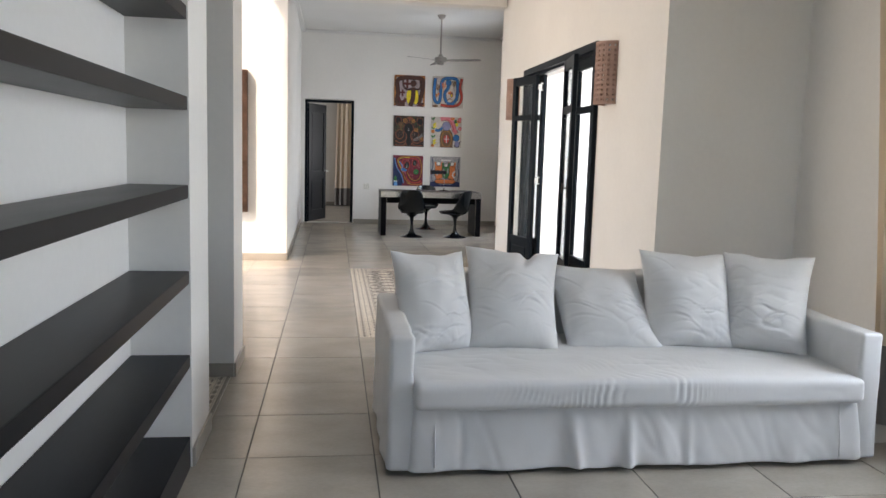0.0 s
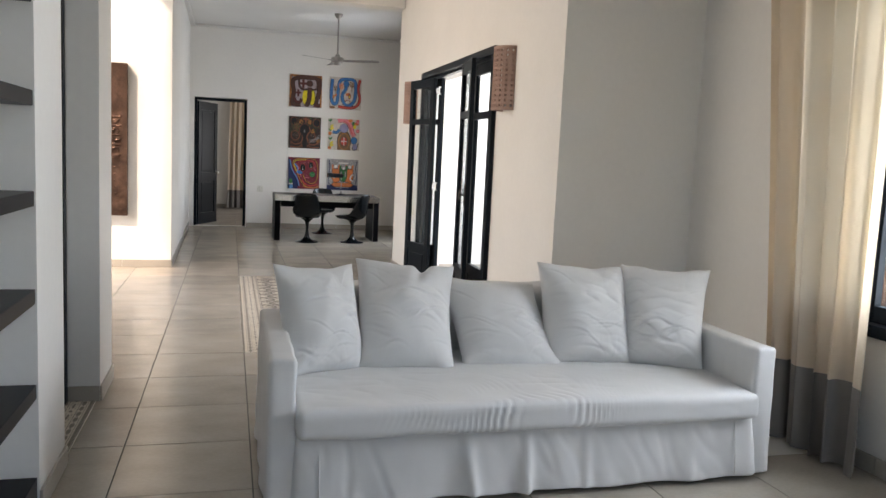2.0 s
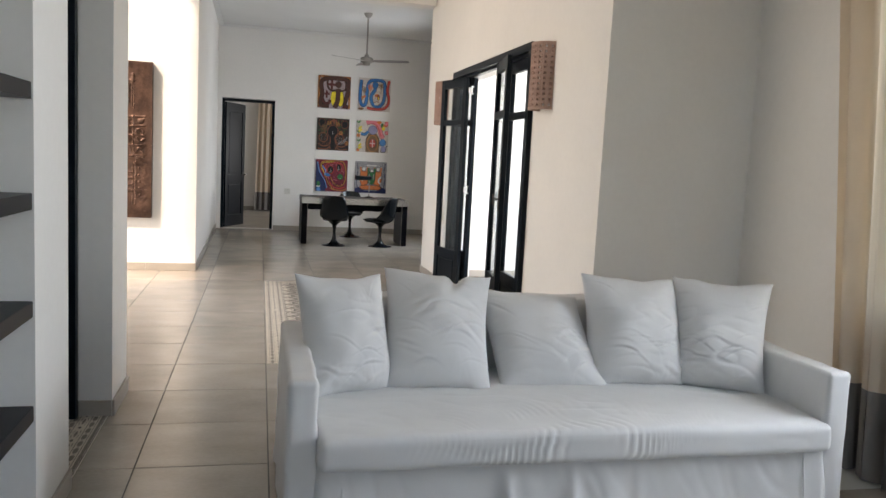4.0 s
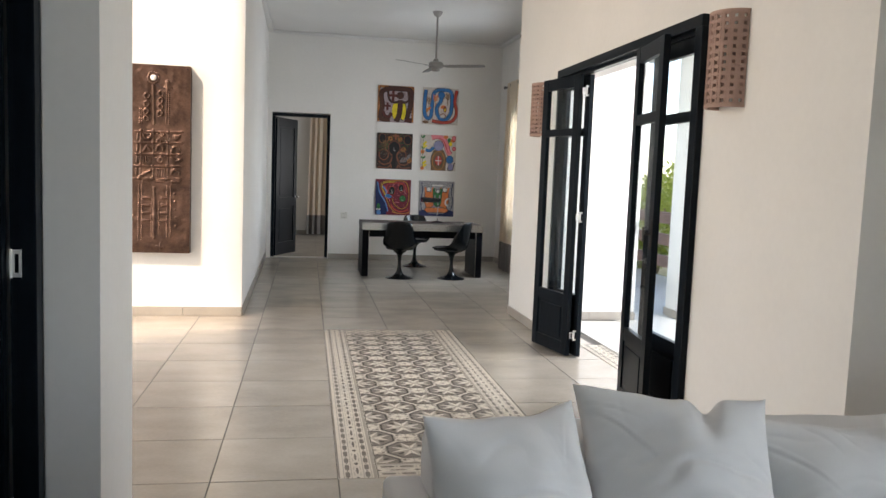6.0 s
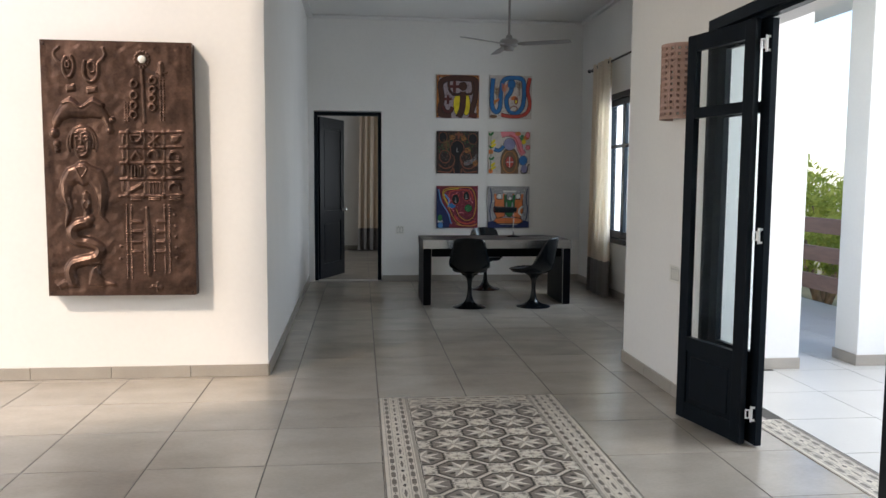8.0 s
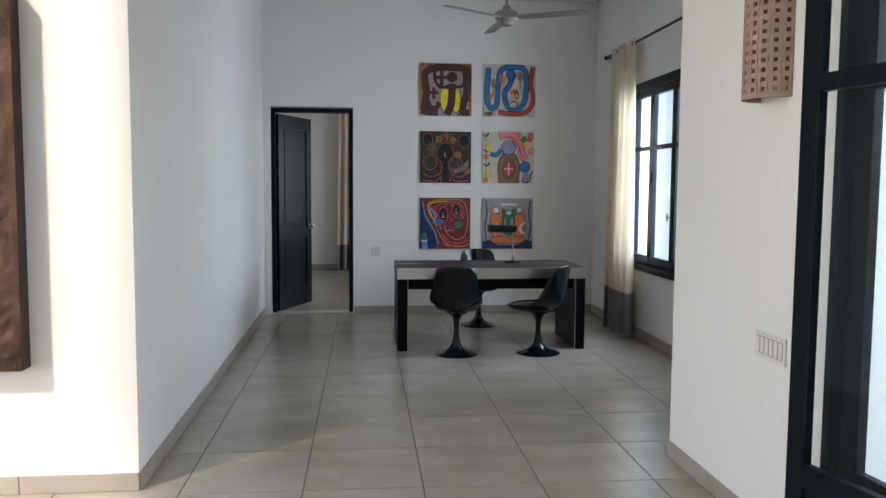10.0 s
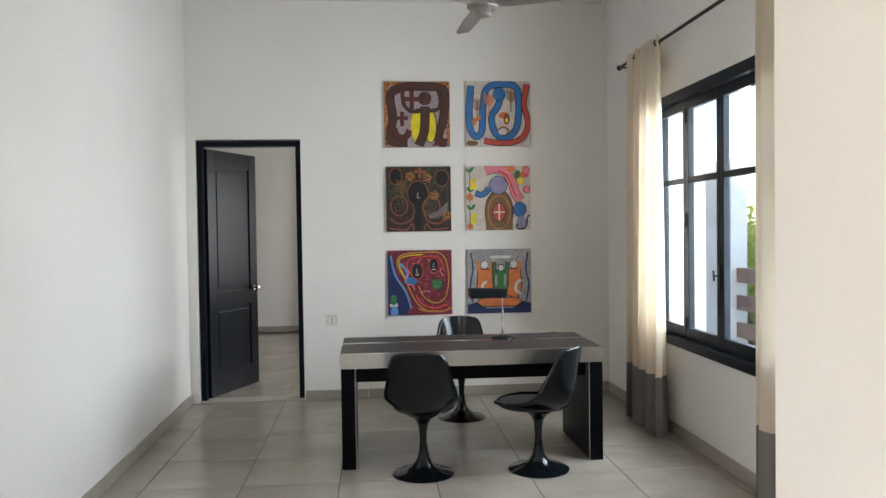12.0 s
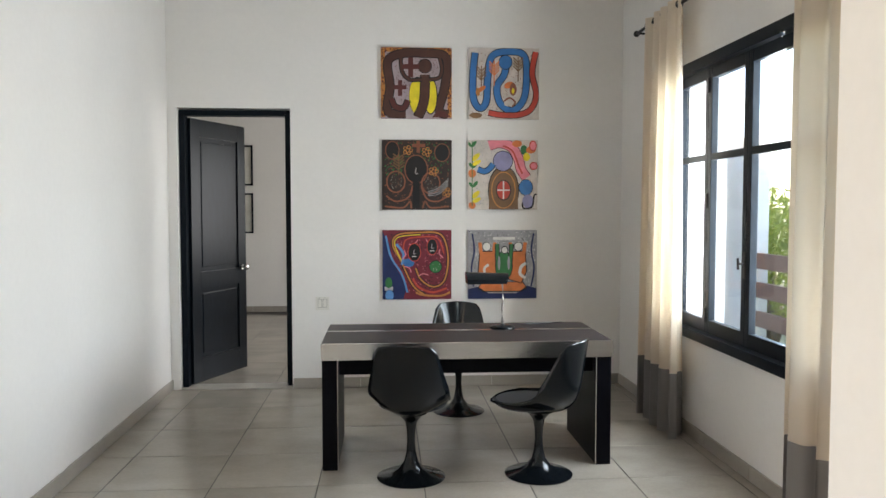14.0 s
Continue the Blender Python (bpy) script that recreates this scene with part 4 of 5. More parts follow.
    for x in (388, 450, 524):
        st([(x, 400), (x + 4, 640)], 0.006, 0.008)
    for y in (428, 485, 545, 608):
        st([(372, y - 14), (372, y + 14)], 0.010, 0.009)
    ring(420, 412, 20, 26, 0.010, 0.013, 8, 0, 180)
    st([(400, 412), (440, 412)], 0.009, 0.012)
    st([(470, 412), (505, 446)], 0.010, 0.013)
    st([(505, 412), (470, 446)], 0.010, 0.013)
    st([(488, 408), (488, 450)], 0.010, 0.013)
    body([(548, 412), (590, 408), (584, 432), (566, 444), (552, 434)], 0.016, 0.014)
    st([(404, 500), (420, 474), (438, 496)], 0.011, 0.013)
    ring(486, 490, 18, 22, 0.013, 0.014, 8, 180, 360)
    ring(566, 492, 20, 18, 0.011, 0.014, 8, 160, 380)
    for x in (404, 416, 428, 438):
        st([(x, 530), (x, 566)], 0.007, 0.012)
    ring(490, 545, 12, 12, 0.014, 0.014, 8)
    st([(464, 532), (490, 524), (514, 534)], 0.009, 0.012)
    st([(546, 530), (566, 548), (592, 540)], 0.016, 0.014)
    st([(402, 622), (440, 600)], 0.016, 0.014)
    for x in (474, 486, 498, 510):
        st([(x, 590), (x, 630)], 0.006, 0.012)
    st([(470, 590), (512, 588)], 0.006, 0.012)
    ring(568, 610, 20, 18, 0.011, 0.014, 8, 170, 370)
    for y in (648, 656):
        st([(548, y), (590, y - 4)], 0.007, 0.011)
        st([(404, y), (440, y)], 0.007, 0.011)
        st([(470, y), (510, y)], 0.007, 0.011)
    # spine and tabs below
    st([(462, 690), (466, 760), (468, 850)], 0.012, 0.012)
    st([(466, 780), (468, 880), (470, 944)], 0.018, 0.011)
    for y in (740, 778, 818, 856):
        st([(412, y), (440, y)], 0.012, 0.011)
        st([(502, y), (530, y)], 0.012, 0.011)
    for y in (716, 758, 800, 840, 882):
        st([(566 + 0.06 * (y - 716), y)], 0.010, 0.010)
    for y in (836, 884):
        st([(364, y)], 0.011, 0.010)
    st([(484, 990), (520, 994)], 0.010, 0.009)
    st([(502, 978), (502, 1004)], 0.008, 0.009)
    asp = h / w
    hgt = np.zeros((nv + 1, nu + 1))
    U, V = np.meshgrid(np.linspace(0, 1, nu + 1), np.linspace(0, 1, nv + 1))
    for pts, r, hh in strokes:
        best = np.full(U.shape, 9.0)
        segs = list(zip(pts, pts[1:])) if len(pts) > 1 else [(pts[0], pts[0])]
        for (ax, ay), (bx, by) in segs:
            dx, dy = bx - ax, (by - ay) * asp
            L = dx * dx + dy * dy + 1e-9
            t = np.clip(((U - ax) * dx + (V - ay) * asp * dy) / L, 0, 1)
            best = np.minimum(best, np.hypot(U - ax - t * dx, (V - ay) * asp - t * dy))
        k = np.clip(1 - (best / r) ** 2, 0, 1) ** 0.6
        hgt = np.maximum(hgt, hh * k * 1.4)
    for pts, r, hh in fields:
        best, within = np.full(U.shape, 9.0), np.zeros(U.shape, bool)
        for (ax, ay), (bx, by) in zip(pts, pts[1:] + pts[:1]):
            dx, dy = bx - ax, (by - ay) * asp
            t = np.clip(((U - ax) * dx + (V - ay) * asp * dy) / (dx * dx + dy * dy + 1e-9), 0, 1)
            best = np.minimum(best, np.hypot(U - ax - t * dx, (V - ay) * asp - t * dy))
            if ay != by:
                within ^= ((ay > V) != (by > V)) & (U < (bx - ax) * (V - ay) / (by - ay) + ax)
        k = np.where(within, np.clip(best / r, 0, 1), 0)
        hgt = np.maximum(hgt, hh * 1.4 * np.sqrt(1 - (1 - k) ** 2))
    verts, faces = [], []
    for j in range(nv + 1):
        for i in range(nu + 1):
            u, v = i / nu, j / nv
            b = 0.008 * noise.noise(Vector((u * 5, v * 9, 2))) + 0.0045 * noise.noise(Vector((u * 22, v * 38, 5)))
            e = min(u, 1 - u, v * asp, (1 - v) * asp)
            b *= min(1, e * 25)
            verts.append((u * w, -(hgt[j, i] + b), h * (1 - v)))
    for j in range(nv):
        for i in range(nu):
            a = j * (nu + 1) + i
            faces.append((a, a + nu + 1, a + nu + 2, a + 1))
    me = bpy.data.meshes.new("panel")
    me.from_pydata(verts, [], faces)
    me.materials.append(COPPER)
    me.polygons.foreach_set("use_smooth", [True] * len(faces))
    o = new("panel", me)
    o.parent = ob
    part("backing_box", boxes((0.001, w - 0.001, 0.006, 0.103, 0.001, h - 0.001), bevel=0.004), COPPER_EDGE, ob)
    for x, z in ((0.02, 0.02), (w - 0.03, 0.02), (w - 0.03, h - 0.03), (0.02, h - 0.03)):
        bm = lathe(bmesh.new(), [(0.011, 0), (0.010, 0.005), (0.003, 0.008)], 10, pose(x, 0.0, z, 90, 0, 0))
        part("nail_head", bm, COPPER_EDGE, o, smooth=True)
    x, z = place(441, 128)[0] * w, h * (1 - place(441, 128)[1])
    bm = lathe(bmesh.new(), [(0.028, 0), (0.027, 0.012), (0.02, 0.017), (0.002, 0.018)], 18, pose(x, -0.004, z, 90, 0, 0))
    part("button", bm, PLASTIC, o, "pale round button", smooth=True)


relief()


def switch_plate(m, gangs, pitch, label):
    w = pitch * gangs + 0.03
    ob = thing("light_switch", m, label, "light switch")
    plate = part("plate", boxes((-w / 2, w / 2, -0.009, 0, -0.06, 0.06), bevel=0.003), PLASTIC, ob)
    for k in range(gangs):
        x = (k - (gangs - 1) / 2) * pitch
        r = pitch * 0.34
        part("slot", boxes((x - r - 0.003, x + r + 0.003, -0.0100, -0.008, -0.039, 0.039)), SLOT, plate)
        part("rocker", boxes((x - r, x + r, -0.013, -0.009, -0.036, 0.036), bevel=0.002), PLASTIC, ob)
        part("screw", lathe(bmesh.new(), [(0.001, 0.0015), (0.003, 0.001), (0.0035, 0)], 8, pose(x, -0.009, 0.050, 90, 0, 0)), SLOT, plate)


switch_plate(pose(0.661, 15.759, 0.77), 2, 0.045, "white two-gang light switch on the wall by the door")
switch_plate(pose(XR + 0.019, 9.395, 0.868, 0, 0, -90), 6, 0.038, "ivory six-gang light switch plate on the white wall")

# ---- study ----


def desk():
    x0, x1, y0, y1, zt = 0.832, 2.655, 13.47, 14.29, 0.795
    ob = thing("desk", pose((x0 + x1) / 2, (y0 + y1) / 2, 0), "dark wooden desk with a brushed steel front band and inlay", "desk")
    inv = Matrix.Translation((-(x0 + x1) / 2, -(y0 + y1) / 2, 0))

    def add(name, bm, mat, label=""):
        bmesh.ops.transform(bm, matrix=inv, verts=bm.verts)
        return part(name, bm, mat, ob, label)

    add("tabletop_board", boxes((x0, x1, y0 + 0.015, 13.955, 0.69, zt), bevel=0.003), DESKWOOD)
    add("tabletop_board", boxes((x0, x1, 14.005, y1, 0.69, zt), bevel=0.003), DESKWOOD)
    add("inlay_strip", boxes((x0 + 0.001, x1 - 0.001, 13.956, 14.004, 0.692, zt - 0.001)), STEEL, "brushed steel strip let into the top")
    add("front_band", boxes((x0 - 0.001, x1 + 0.001, y0, y0 + 0.014, 0.692, zt + 0.001), bevel=0.002), STEEL, "brushed steel band along the front edge")
    for a, b, e in ((x0 + 0.004, x0 + 0.098, x0 + 0.098), (x1 - 0.098, x1 - 0.004, x1 - 0.102)):
        add("leg_panel", boxes((a, b, y0 + 0.02, y1 - 0.01, 0, 0.689), bevel=0.003), DESKBLACK)
        add("edge_strip", boxes((e, e + 0.004, y0 + 0.017, y0 + 0.024, 0.002, 0.688)), EDGELINE, "thin pale edge strip")
    add("apron", boxes((x0 + 0.105, x1 - 0.105, 13.56, 13.60, 0.585, 0.689), bevel=0.002), DESKBLACK)
    add("cable", tube(bmesh.new(), [(x1 - 0.46, 14.16, zt + 0.006), (x1 - 0.3, 14.2, zt + 0.006), (x1 - 0.15, 14.26, zt + 0.006), (x1 - 0.13, 14.295, zt - 0.02), (x1 - 0.13, 14.3, 0.5)], 0.004, 6), CHAIR, "thin black lamp cable")


desk()


def pedestal_chair():
    """A swivel shell chair on a trumpet foot, facing local y."""
    ob = thing("pedestal_chair", pose(0, 0, 0), "glossy black pedestal shell chair with a cushioned seat", "chair", "chairs at the desk")
    part("foot", lathe(bmesh.new(), [(0.001, 0), (0.205, 0.0), (0.207, 0.006), (0.19, 0.014), (0.13, 0.028), (0.075, 0.055), (0.042, 0.10), (0.028, 0.16), (0.023, 0.23), (0.026, 0.29), (0.036, 0.34), (0.062, 0.375), (0.10, 0.397), (0.10, 0.400)], 40), CHAIR, ob, smooth=True)
    mid = [(0.285, 0.455), (0.24, 0.428), (0.14, 0.405), (0.03, 0.395), (-0.08, 0.398), (-0.165, 0.418), (-0.222, 0.465), (-0.252, 0.545), (-0.268, 0.635), (-0.281, 0.725), (-0.291, 0.80), (-0.296, 0.85)]
    half = [0.145, 0.195, 0.228, 0.240, 0.243, 0.244, 0.241, 0.232, 0.218, 0.201, 0.182, 0.150]
    up = [0.012, 0.03, 0.055, 0.08, 0.105, 0.12, 0.105, 0.06, 0.025, 0.01, 0.0, -0.014]
    fwd = [-0.03, -0.01, 0, 0.005, 0.03, 0.07, 0.11, 0.125, 0.11, 0.085, 0.06, 0.04]
    bm = bmesh.new()
    n, sub, rows = 18, 4, []
    pts = []
    for k in range(len(mid) - 1):
        for s in range(sub):
            pts.append((k, s / sub))
    pts.append((len(mid) - 2, 1.0))

    def cr(arr, k, f):
        a, b, c, d = (arr[max(k - 1, 0)], arr[k], arr[k + 1], arr[min(k + 2, len(arr) - 1)])
        return 0.5 * (2 * b + (c - a) * f + (2 * a - 5 * b + 4 * c - d) * f * f + (3 * b - a - 3 * c + d) * f ** 3)

    ys, zs = [m[0] for m in mid], [m[1] for m in mid]
    for k, f in pts:
        y, z, hw, u, fw = (cr(a, k, f) for a in (ys, zs, half, up, fwd))
        rows.append([bm.verts.new((hw * t, y + fw * t * t, z + u * t * t)) for t in (2 * i / n - 1 for i in range(n + 1))])
    for a, b in zip(rows, rows[1:]):
        for i in range(n):
            bm.faces.new((a[i], a[i + 1], b[i + 1], b[i]))
    bmesh.ops.recalc_face_normals(bm, faces=bm.faces)
    bmesh.ops.solidify(bm, geom=bm.faces, thickness=0.012)
    part("shell", bm, CHAIR, ob, smooth="all")
    bm = bmesh.new()
    lathe(bm, [(0.01, 0.0), (0.19, 0.0), (0.208, 0.012), (0.212, 0.026), (0.20, 0.04), (0.12, 0.05), (0.01, 0.053)], 32, pose(0, 0.07, 0.420))
    part("seat_cushion", bm, SEATPAD, ob, "black cloth seat cushion", smooth=True)
    return ob


chair = pedestal_chair()
chair.matrix_basis = pose(1.38, 13.345, 0, 0, 0, -10)
copy_thing(chair, pose(2.16, 13.345, 0, 0, 0, 54))
copy_thing(chair, pose(1.81, 14.86, 0, 0, 0, 176))


def desk_lamp():
    ob = thing("desk_lamp", pose(2.04, 14.05, 0.796), "black and chrome desk lamp with a half-round shade, unlit", "desk lamp")
    part("base", lathe(bmesh.new(), [(0.001, 0), (0.088, 0), (0.09, 0.006), (0.08, 0.014), (0.03, 0.02), (0.012, 0.026)], 28), CHAIR, ob, smooth=True)
    part("stem", tube(bmesh.new(), [(0, 0, 0.02), (0.002, 0, 0.05), (0.0, 0, 0.055), (-0.004, 0, 0.12), (0.004, 0, 0.2), (0.0, 0, 0.29), (-0.012, 0, 0.36)], [0.012, 0.014, 0.009, 0.007, 0.007, 0.007, 0.008], 12), CHROME, ob, smooth=True)
    bm = bmesh.new()
    bmesh.ops.create_uvsphere(bm, u_segments=14, v_segments=8, radius=0.016, matrix=Matrix.Translation((-0.012, 0, 0.365)))
    part("joint", bm, CHAIR, ob, smooth=True)
    bm = bmesh.new()
    n, r = 16, 0.072
    ends = []
    for x in (-0.25, 0.02):
        k = 1.12 if x < 0 else 0.95
        ends.append([bm.verts.new((x + (0.02 if x > 0 else -0.008) * math.sin(math.pi * i / n), -r * k * math.cos(math.pi * i / n), 0.31 + r * k * math.sin(math.pi * i / n))) for i in range(n + 1)])
    for i in range(n):
        bm.faces.new((ends[0][i], ends[0][i + 1], ends[1][i + 1], ends[1][i]))
    bm.faces.new(ends[0])
    bm.faces.new(ends[1][::-1])
    bmesh.ops.recalc_face_normals(bm, faces=bm.faces)
    bmesh.ops.solidify(bm, geom=bm.faces, thickness=0.003)
    part("shade", bm, CHAIR, ob, "black half-round shade", smooth=True)


desk_lamp()


def fan():
    ob = thing("ceiling_fan", pose(1.81, 13.3, 0), "brushed steel ceiling fan with three blades, at rest", "ceiling fan")
    part("canopy", lathe(bmesh.new(), [(0.001, H), (0.072, H - 0.001), (0.070, H - 0.02), (0.045, H - 0.06), (0.02, H - 0.075)], 28), CHROME, ob, smooth=True)
    part("downrod", tube(bmesh.new(), [(0, 0, H - 0.05), (0, 0, 3.16)], 0.014, 14), CHROME, ob, smooth=True)
    part("motor", lathe(bmesh.new(), [(0.02, 3.21), (0.035, 3.20), (0.04, 3.165), (0.09, 3.155), (0.105, 3.14), (0.105, 3.085), (0.095, 3.075), (0.06, 3.07), (0.058, 3.035), (0.05, 3.028), (0.001, 3.027)], 32), CHROME, ob, smooth=True)
    for a in (94, 214, 334):
        bm = bmesh.new()
        pts = [(0.10, -0.03), (0.16, -0.055), (0.40, -0.062), (0.68, -0.055), (0.725, -0.04), (0.725, 0.04), (0.68, 0.055), (0.40, 0.062), (0.16, 0.055), (0.10, 0.03)]
        f = bm.faces.new([bm.verts.new((x, y, 0)) for x, y in pts])
        r = bmesh.ops.extrude_face_region(bm, geom=[f])
        bmesh.ops.translate(bm, verts=[v for v in r["geom"] if isinstance(v, bmesh.types.BMVert)], vec=(0, 0, 0.006))
        o = part("blade", bm, CHROME, ob, "satin grey fan blade")
        part("blade_bracket", boxes((0.07, 0.20, -0.022, 0.022, -0.005, -0.0005), bevel=0.001), CHROME, o)
        o.matrix_basis = pose(0, 0, 3.095, 0, 0, a) @ pose(0, 0, 0, -9, 0, 0)


fan()

# ---- paintings ----
PAINT = {}


def paint(name):
    table = dict(maroon=(0.10, 0.025, 0.022), brown=(0.075, 0.03, 0.022), yellow=(0.75, 0.60, 0.03), lilac=(0.36, 0.29, 0.31), ochre=(0.50, 0.20, 0.05), red=(0.50, 0.06, 0.04), blue=(0.03, 0.16, 0.42), navy=(0.012, 0.022, 0.09),
                 cream=(0.58, 0.52, 0.47), orange=(0.65, 0.18, 0.05), black=(0.010, 0.009, 0.010), pink=(0.75, 0.22, 0.26), green=(0.03, 0.16, 0.05), grey=(0.30, 0.29, 0.30), white=(0.66, 0.64, 0.60), violet=(0.26, 0.25, 0.42), rust=(0.24, 0.08, 0.045),
                 wine=(0.17, 0.02, 0.035), tan=(0.17, 0.09, 0.04), dark=(0.032, 0.02, 0.017), sky=(0.10, 0.26, 0.55))
    if name not in PAINT:
        PAINT[name] = material("paint_" + name, table[name], 0.5, 0, 0.22, 14, 0.25, 160, spec=0.35, dist=0.002)
    return PAINT[name]


class Canvas:
    """A square canvas on a stretcher, with painted shapes laid on in thin coats."""

    def __init__(self, x, z, w, h, ground, label):
        self.ob = thing("painting", pose(x, 15.758, z), label, "painting", "six paintings")
        self.w, self.h, self.n = w, h, 0
        part("canvas", boxes((0, w, -0.028, 0, 0, h), bevel=0.003), paint(ground), self.ob)
        self.bm, self.mats = bmesh.new(), []

    def slot(self, c):
        m = paint(c)
        if m not in self.mats:
            self.mats.append(m)
        self.n += 1
        return self.mats.index(m), -0.0285 - 0.00006 * self.n

    def face(self, pts, k, y):
        f = self.bm.faces.new([self.bm.verts.new((max(0.002, min(0.998, u)) * self.w, y, max(0.002, min(0.998, v)) * self.h)) for u, v in pts])
        f.material_index = k

    def poly(self, c, pts):
        self.face(pts, *self.slot(c))
        return self

    def oval(self, c, cx, cy, rx, ry, turn=0.0):
        k, y = self.slot(c)
        ct, st = math.cos(turn), math.sin(turn)
        self.face([(cx + rx * math.cos(a) * ct - ry * math.sin(a) * st, cy + rx * math.cos(a) * st + ry * math.sin(a) * ct) for a in (2 * math.pi * i / 22 for i in range(22))], k, y)
        return self

    def stroke(self, c, pts, r, r1=None):
        """A brush line through the points, smoothed."""
        k, y = self.slot(c)
        p = [Vector(q) for q in pts]
        fine = []
        for i in range(len(p) - 1):
            a, b, cc, d = p[max(i - 1, 0)], p[i], p[i + 1], p[min(i + 2, len(p) - 1)]
            for s in range(6):
                f = s / 6
                fine.append(0.5 * (2 * b + (cc - a) * f + (2 * a - 5 * b + 4 * cc - d) * f * f + (3 * b - a - 3 * cc + d) * f ** 3))
        fine.append(p[-1])
        left, right = [], []
        m = len(fine) - 1
        for i, q in enumerate(fine):
            d = (fine[min(i + 1, m)] - fine[max(i - 1, 0)])
            d = d.normalized() if d.length > 1e-6 else Vector((1, 0))
            rr = r + ((r1 if r1 is not None else r) - r) * i / m
            left.append(q + Vector((-d.y, d.x)) * rr)
            right.append(q - Vector((-d.y, d.x)) * rr)
        for i in range(m):
            self.face([left[i], left[i + 1], right[i + 1], right[i]], k, y)
        return self

    def outlined(self, c, pts, r, line="black", g=0.012):
        return self.stroke(line, pts, r + g).stroke(c, pts, r)

    def loop(self, c, cx, cy, rx, ry, r):
        return self.stroke(c, [(cx + rx * math.cos(a), cy + ry * math.sin(a)) for a in (2 * math.pi * i / 12 for i in range(13))], r)

    def dots(self, c, u0, u1, v0, v1, n, r, seed):
        rng = random.Random(seed)
        k, y = self.slot(c)
        for _ in range(n):
            u, v = rng.uniform(u0, u1), rng.uniform(v0, v1)
            a = rng.uniform(0, 3.1)
            dx, dy = r * math.cos(a), r * math.sin(a)
            self.face([(u - dx, v - dy), (u + dy * 0.4, v - dx * 0.4), (u + dx, v + dy), (u - dy * 0.4, v + dx * 0.4)], k, y)
        return self

    def done(self):
        tagged(part("brushwork", self.bm, self.mats, self.ob, "painted shapes"), kind="stuff")


def leafy(c, col, x, y, s, turn):
    c.oval(col, x + s * math.cos(turn), y + s * math.sin(turn), s, s * 0.45, turn)


PW = 0.635
c = Canvas(1.193, 2.427, PW, 0.632, "lilac", "square painting of a dark figure with yellow wings on grey")
c.dots("maroon", 0.08, 0.92, 0.08, 0.92, 420, 0.010, 1)
c.stroke("ochre", [(0.03, 0.02), (0.03, 0.98)], 0.03).stroke("ochre", [(0.02, 0.965), (0.98, 0.965)], 0.03).stroke("ochre", [(0.97, 0.98), (0.97, 0.02)], 0.03)
c.dots("maroon", 0.0, 0.06, 0.02, 0.98, 60, 0.02, 2).dots("maroon", 0.94, 1.0, 0.02, 0.98, 60, 0.02, 3).dots("maroon", 0.02, 0.98, 0.94, 1.0, 60, 0.02, 4)
c.outlined("brown", [(0.35, 0.07), (0.10, 0.10), (0.13, 0.45), (0.10, 0.80), (0.30, 0.91), (0.60, 0.92), (0.92, 0.86), (0.90, 0.45), (0.82, 0.12), (0.95, 0.06)], 0.055)
c.oval("black", 0.52, 0.32, 0.125, 0.27).oval("yellow", 0.51, 0.32, 0.11, 0.255).oval("black", 0.70, 0.32, 0.10, 0.26).oval("yellow", 0.70, 0.32, 0.085, 0.245)
c.outlined("brown", [(0.52, 0.02), (0.60, 0.22), (0.62, 0.45), (0.62, 0.62)], 0.06)
c.outlined("brown", [(0.58, 0.55), (0.40, 0.55), (0.30, 0.66), (0.28, 0.85)], 0.018).outlined("brown", [(0.68, 0.55), (0.82, 0.58), (0.86, 0.70), (0.83, 0.85)], 0.018)
c.oval("black", 0.62, 0.74, 0.10, 0.105).oval("brown", 0.62, 0.74, 0.09, 0.095)
c.stroke("maroon", [(0.42, 0.58), (0.42, 0.86)], 0.035).stroke("maroon", [(0.30, 0.73), (0.54, 0.73)], 0.035)
c.stroke("maroon", [(0.27, 0.32), (0.27, 0.54)], 0.03).stroke("maroon", [(0.18, 0.44), (0.36, 0.44)], 0.03)
c.outlined("maroon", [(0.15, 0.28), (0.20, 0.17), (0.32, 0.15), (0.38, 0.26)], 0.035)
c.poly("maroon", [(0.72, 0.02), (0.80, 0.12), (0.90, 0.10), (0.98, 0.03)]).done()

c = Canvas(1.980, 2.430, 0.640, 0.635, "cream", "square painting of a winding blue snake on a pale ground")
c.dots("rust", 0.05, 0.95, 0.05, 0.95, 340, 0.010, 5)
c.outlined("blue", [(0.09, 0.93), (0.06, 0.60), (0.07, 0.28), (0.16, 0.15), (0.25, 0.25), (0.27, 0.60), (0.33, 0.88), (0.55, 0.95), (0.78, 0.90), (0.82, 0.60), (0.78, 0.28), (0.62, 0.12), (0.45, 0.22), (0.40, 0.45), (0.50, 0.62), (0.53, 0.76)], 0.042)
c.oval("black", 0.52, 0.80, 0.10, 0.105).oval("blue", 0.52, 0.80, 0.09, 0.095)
c.outlined("red", [(0.95, 0.95), (0.90, 0.65), (0.96, 0.35), (0.88, 0.14), (0.70, 0.06), (0.45, 0.06), (0.28, 0.09)], 0.035)
for x, y, col in ((0.18, 0.55, "tan"), (0.36, 0.62, "orange"), (0.70, 0.68, "tan")):
    c.stroke(col, [(x, y - 0.15), (x, y + 0.2)], 0.008)
    for k in range(4):
        c.stroke(col, [(x, y + 0.04 * k), (x - 0.07, y + 0.07 + 0.04 * k)], 0.009).stroke(col, [(x, y + 0.04 * k), (x + 0.07, y + 0.07 + 0.04 * k)], 0.009)
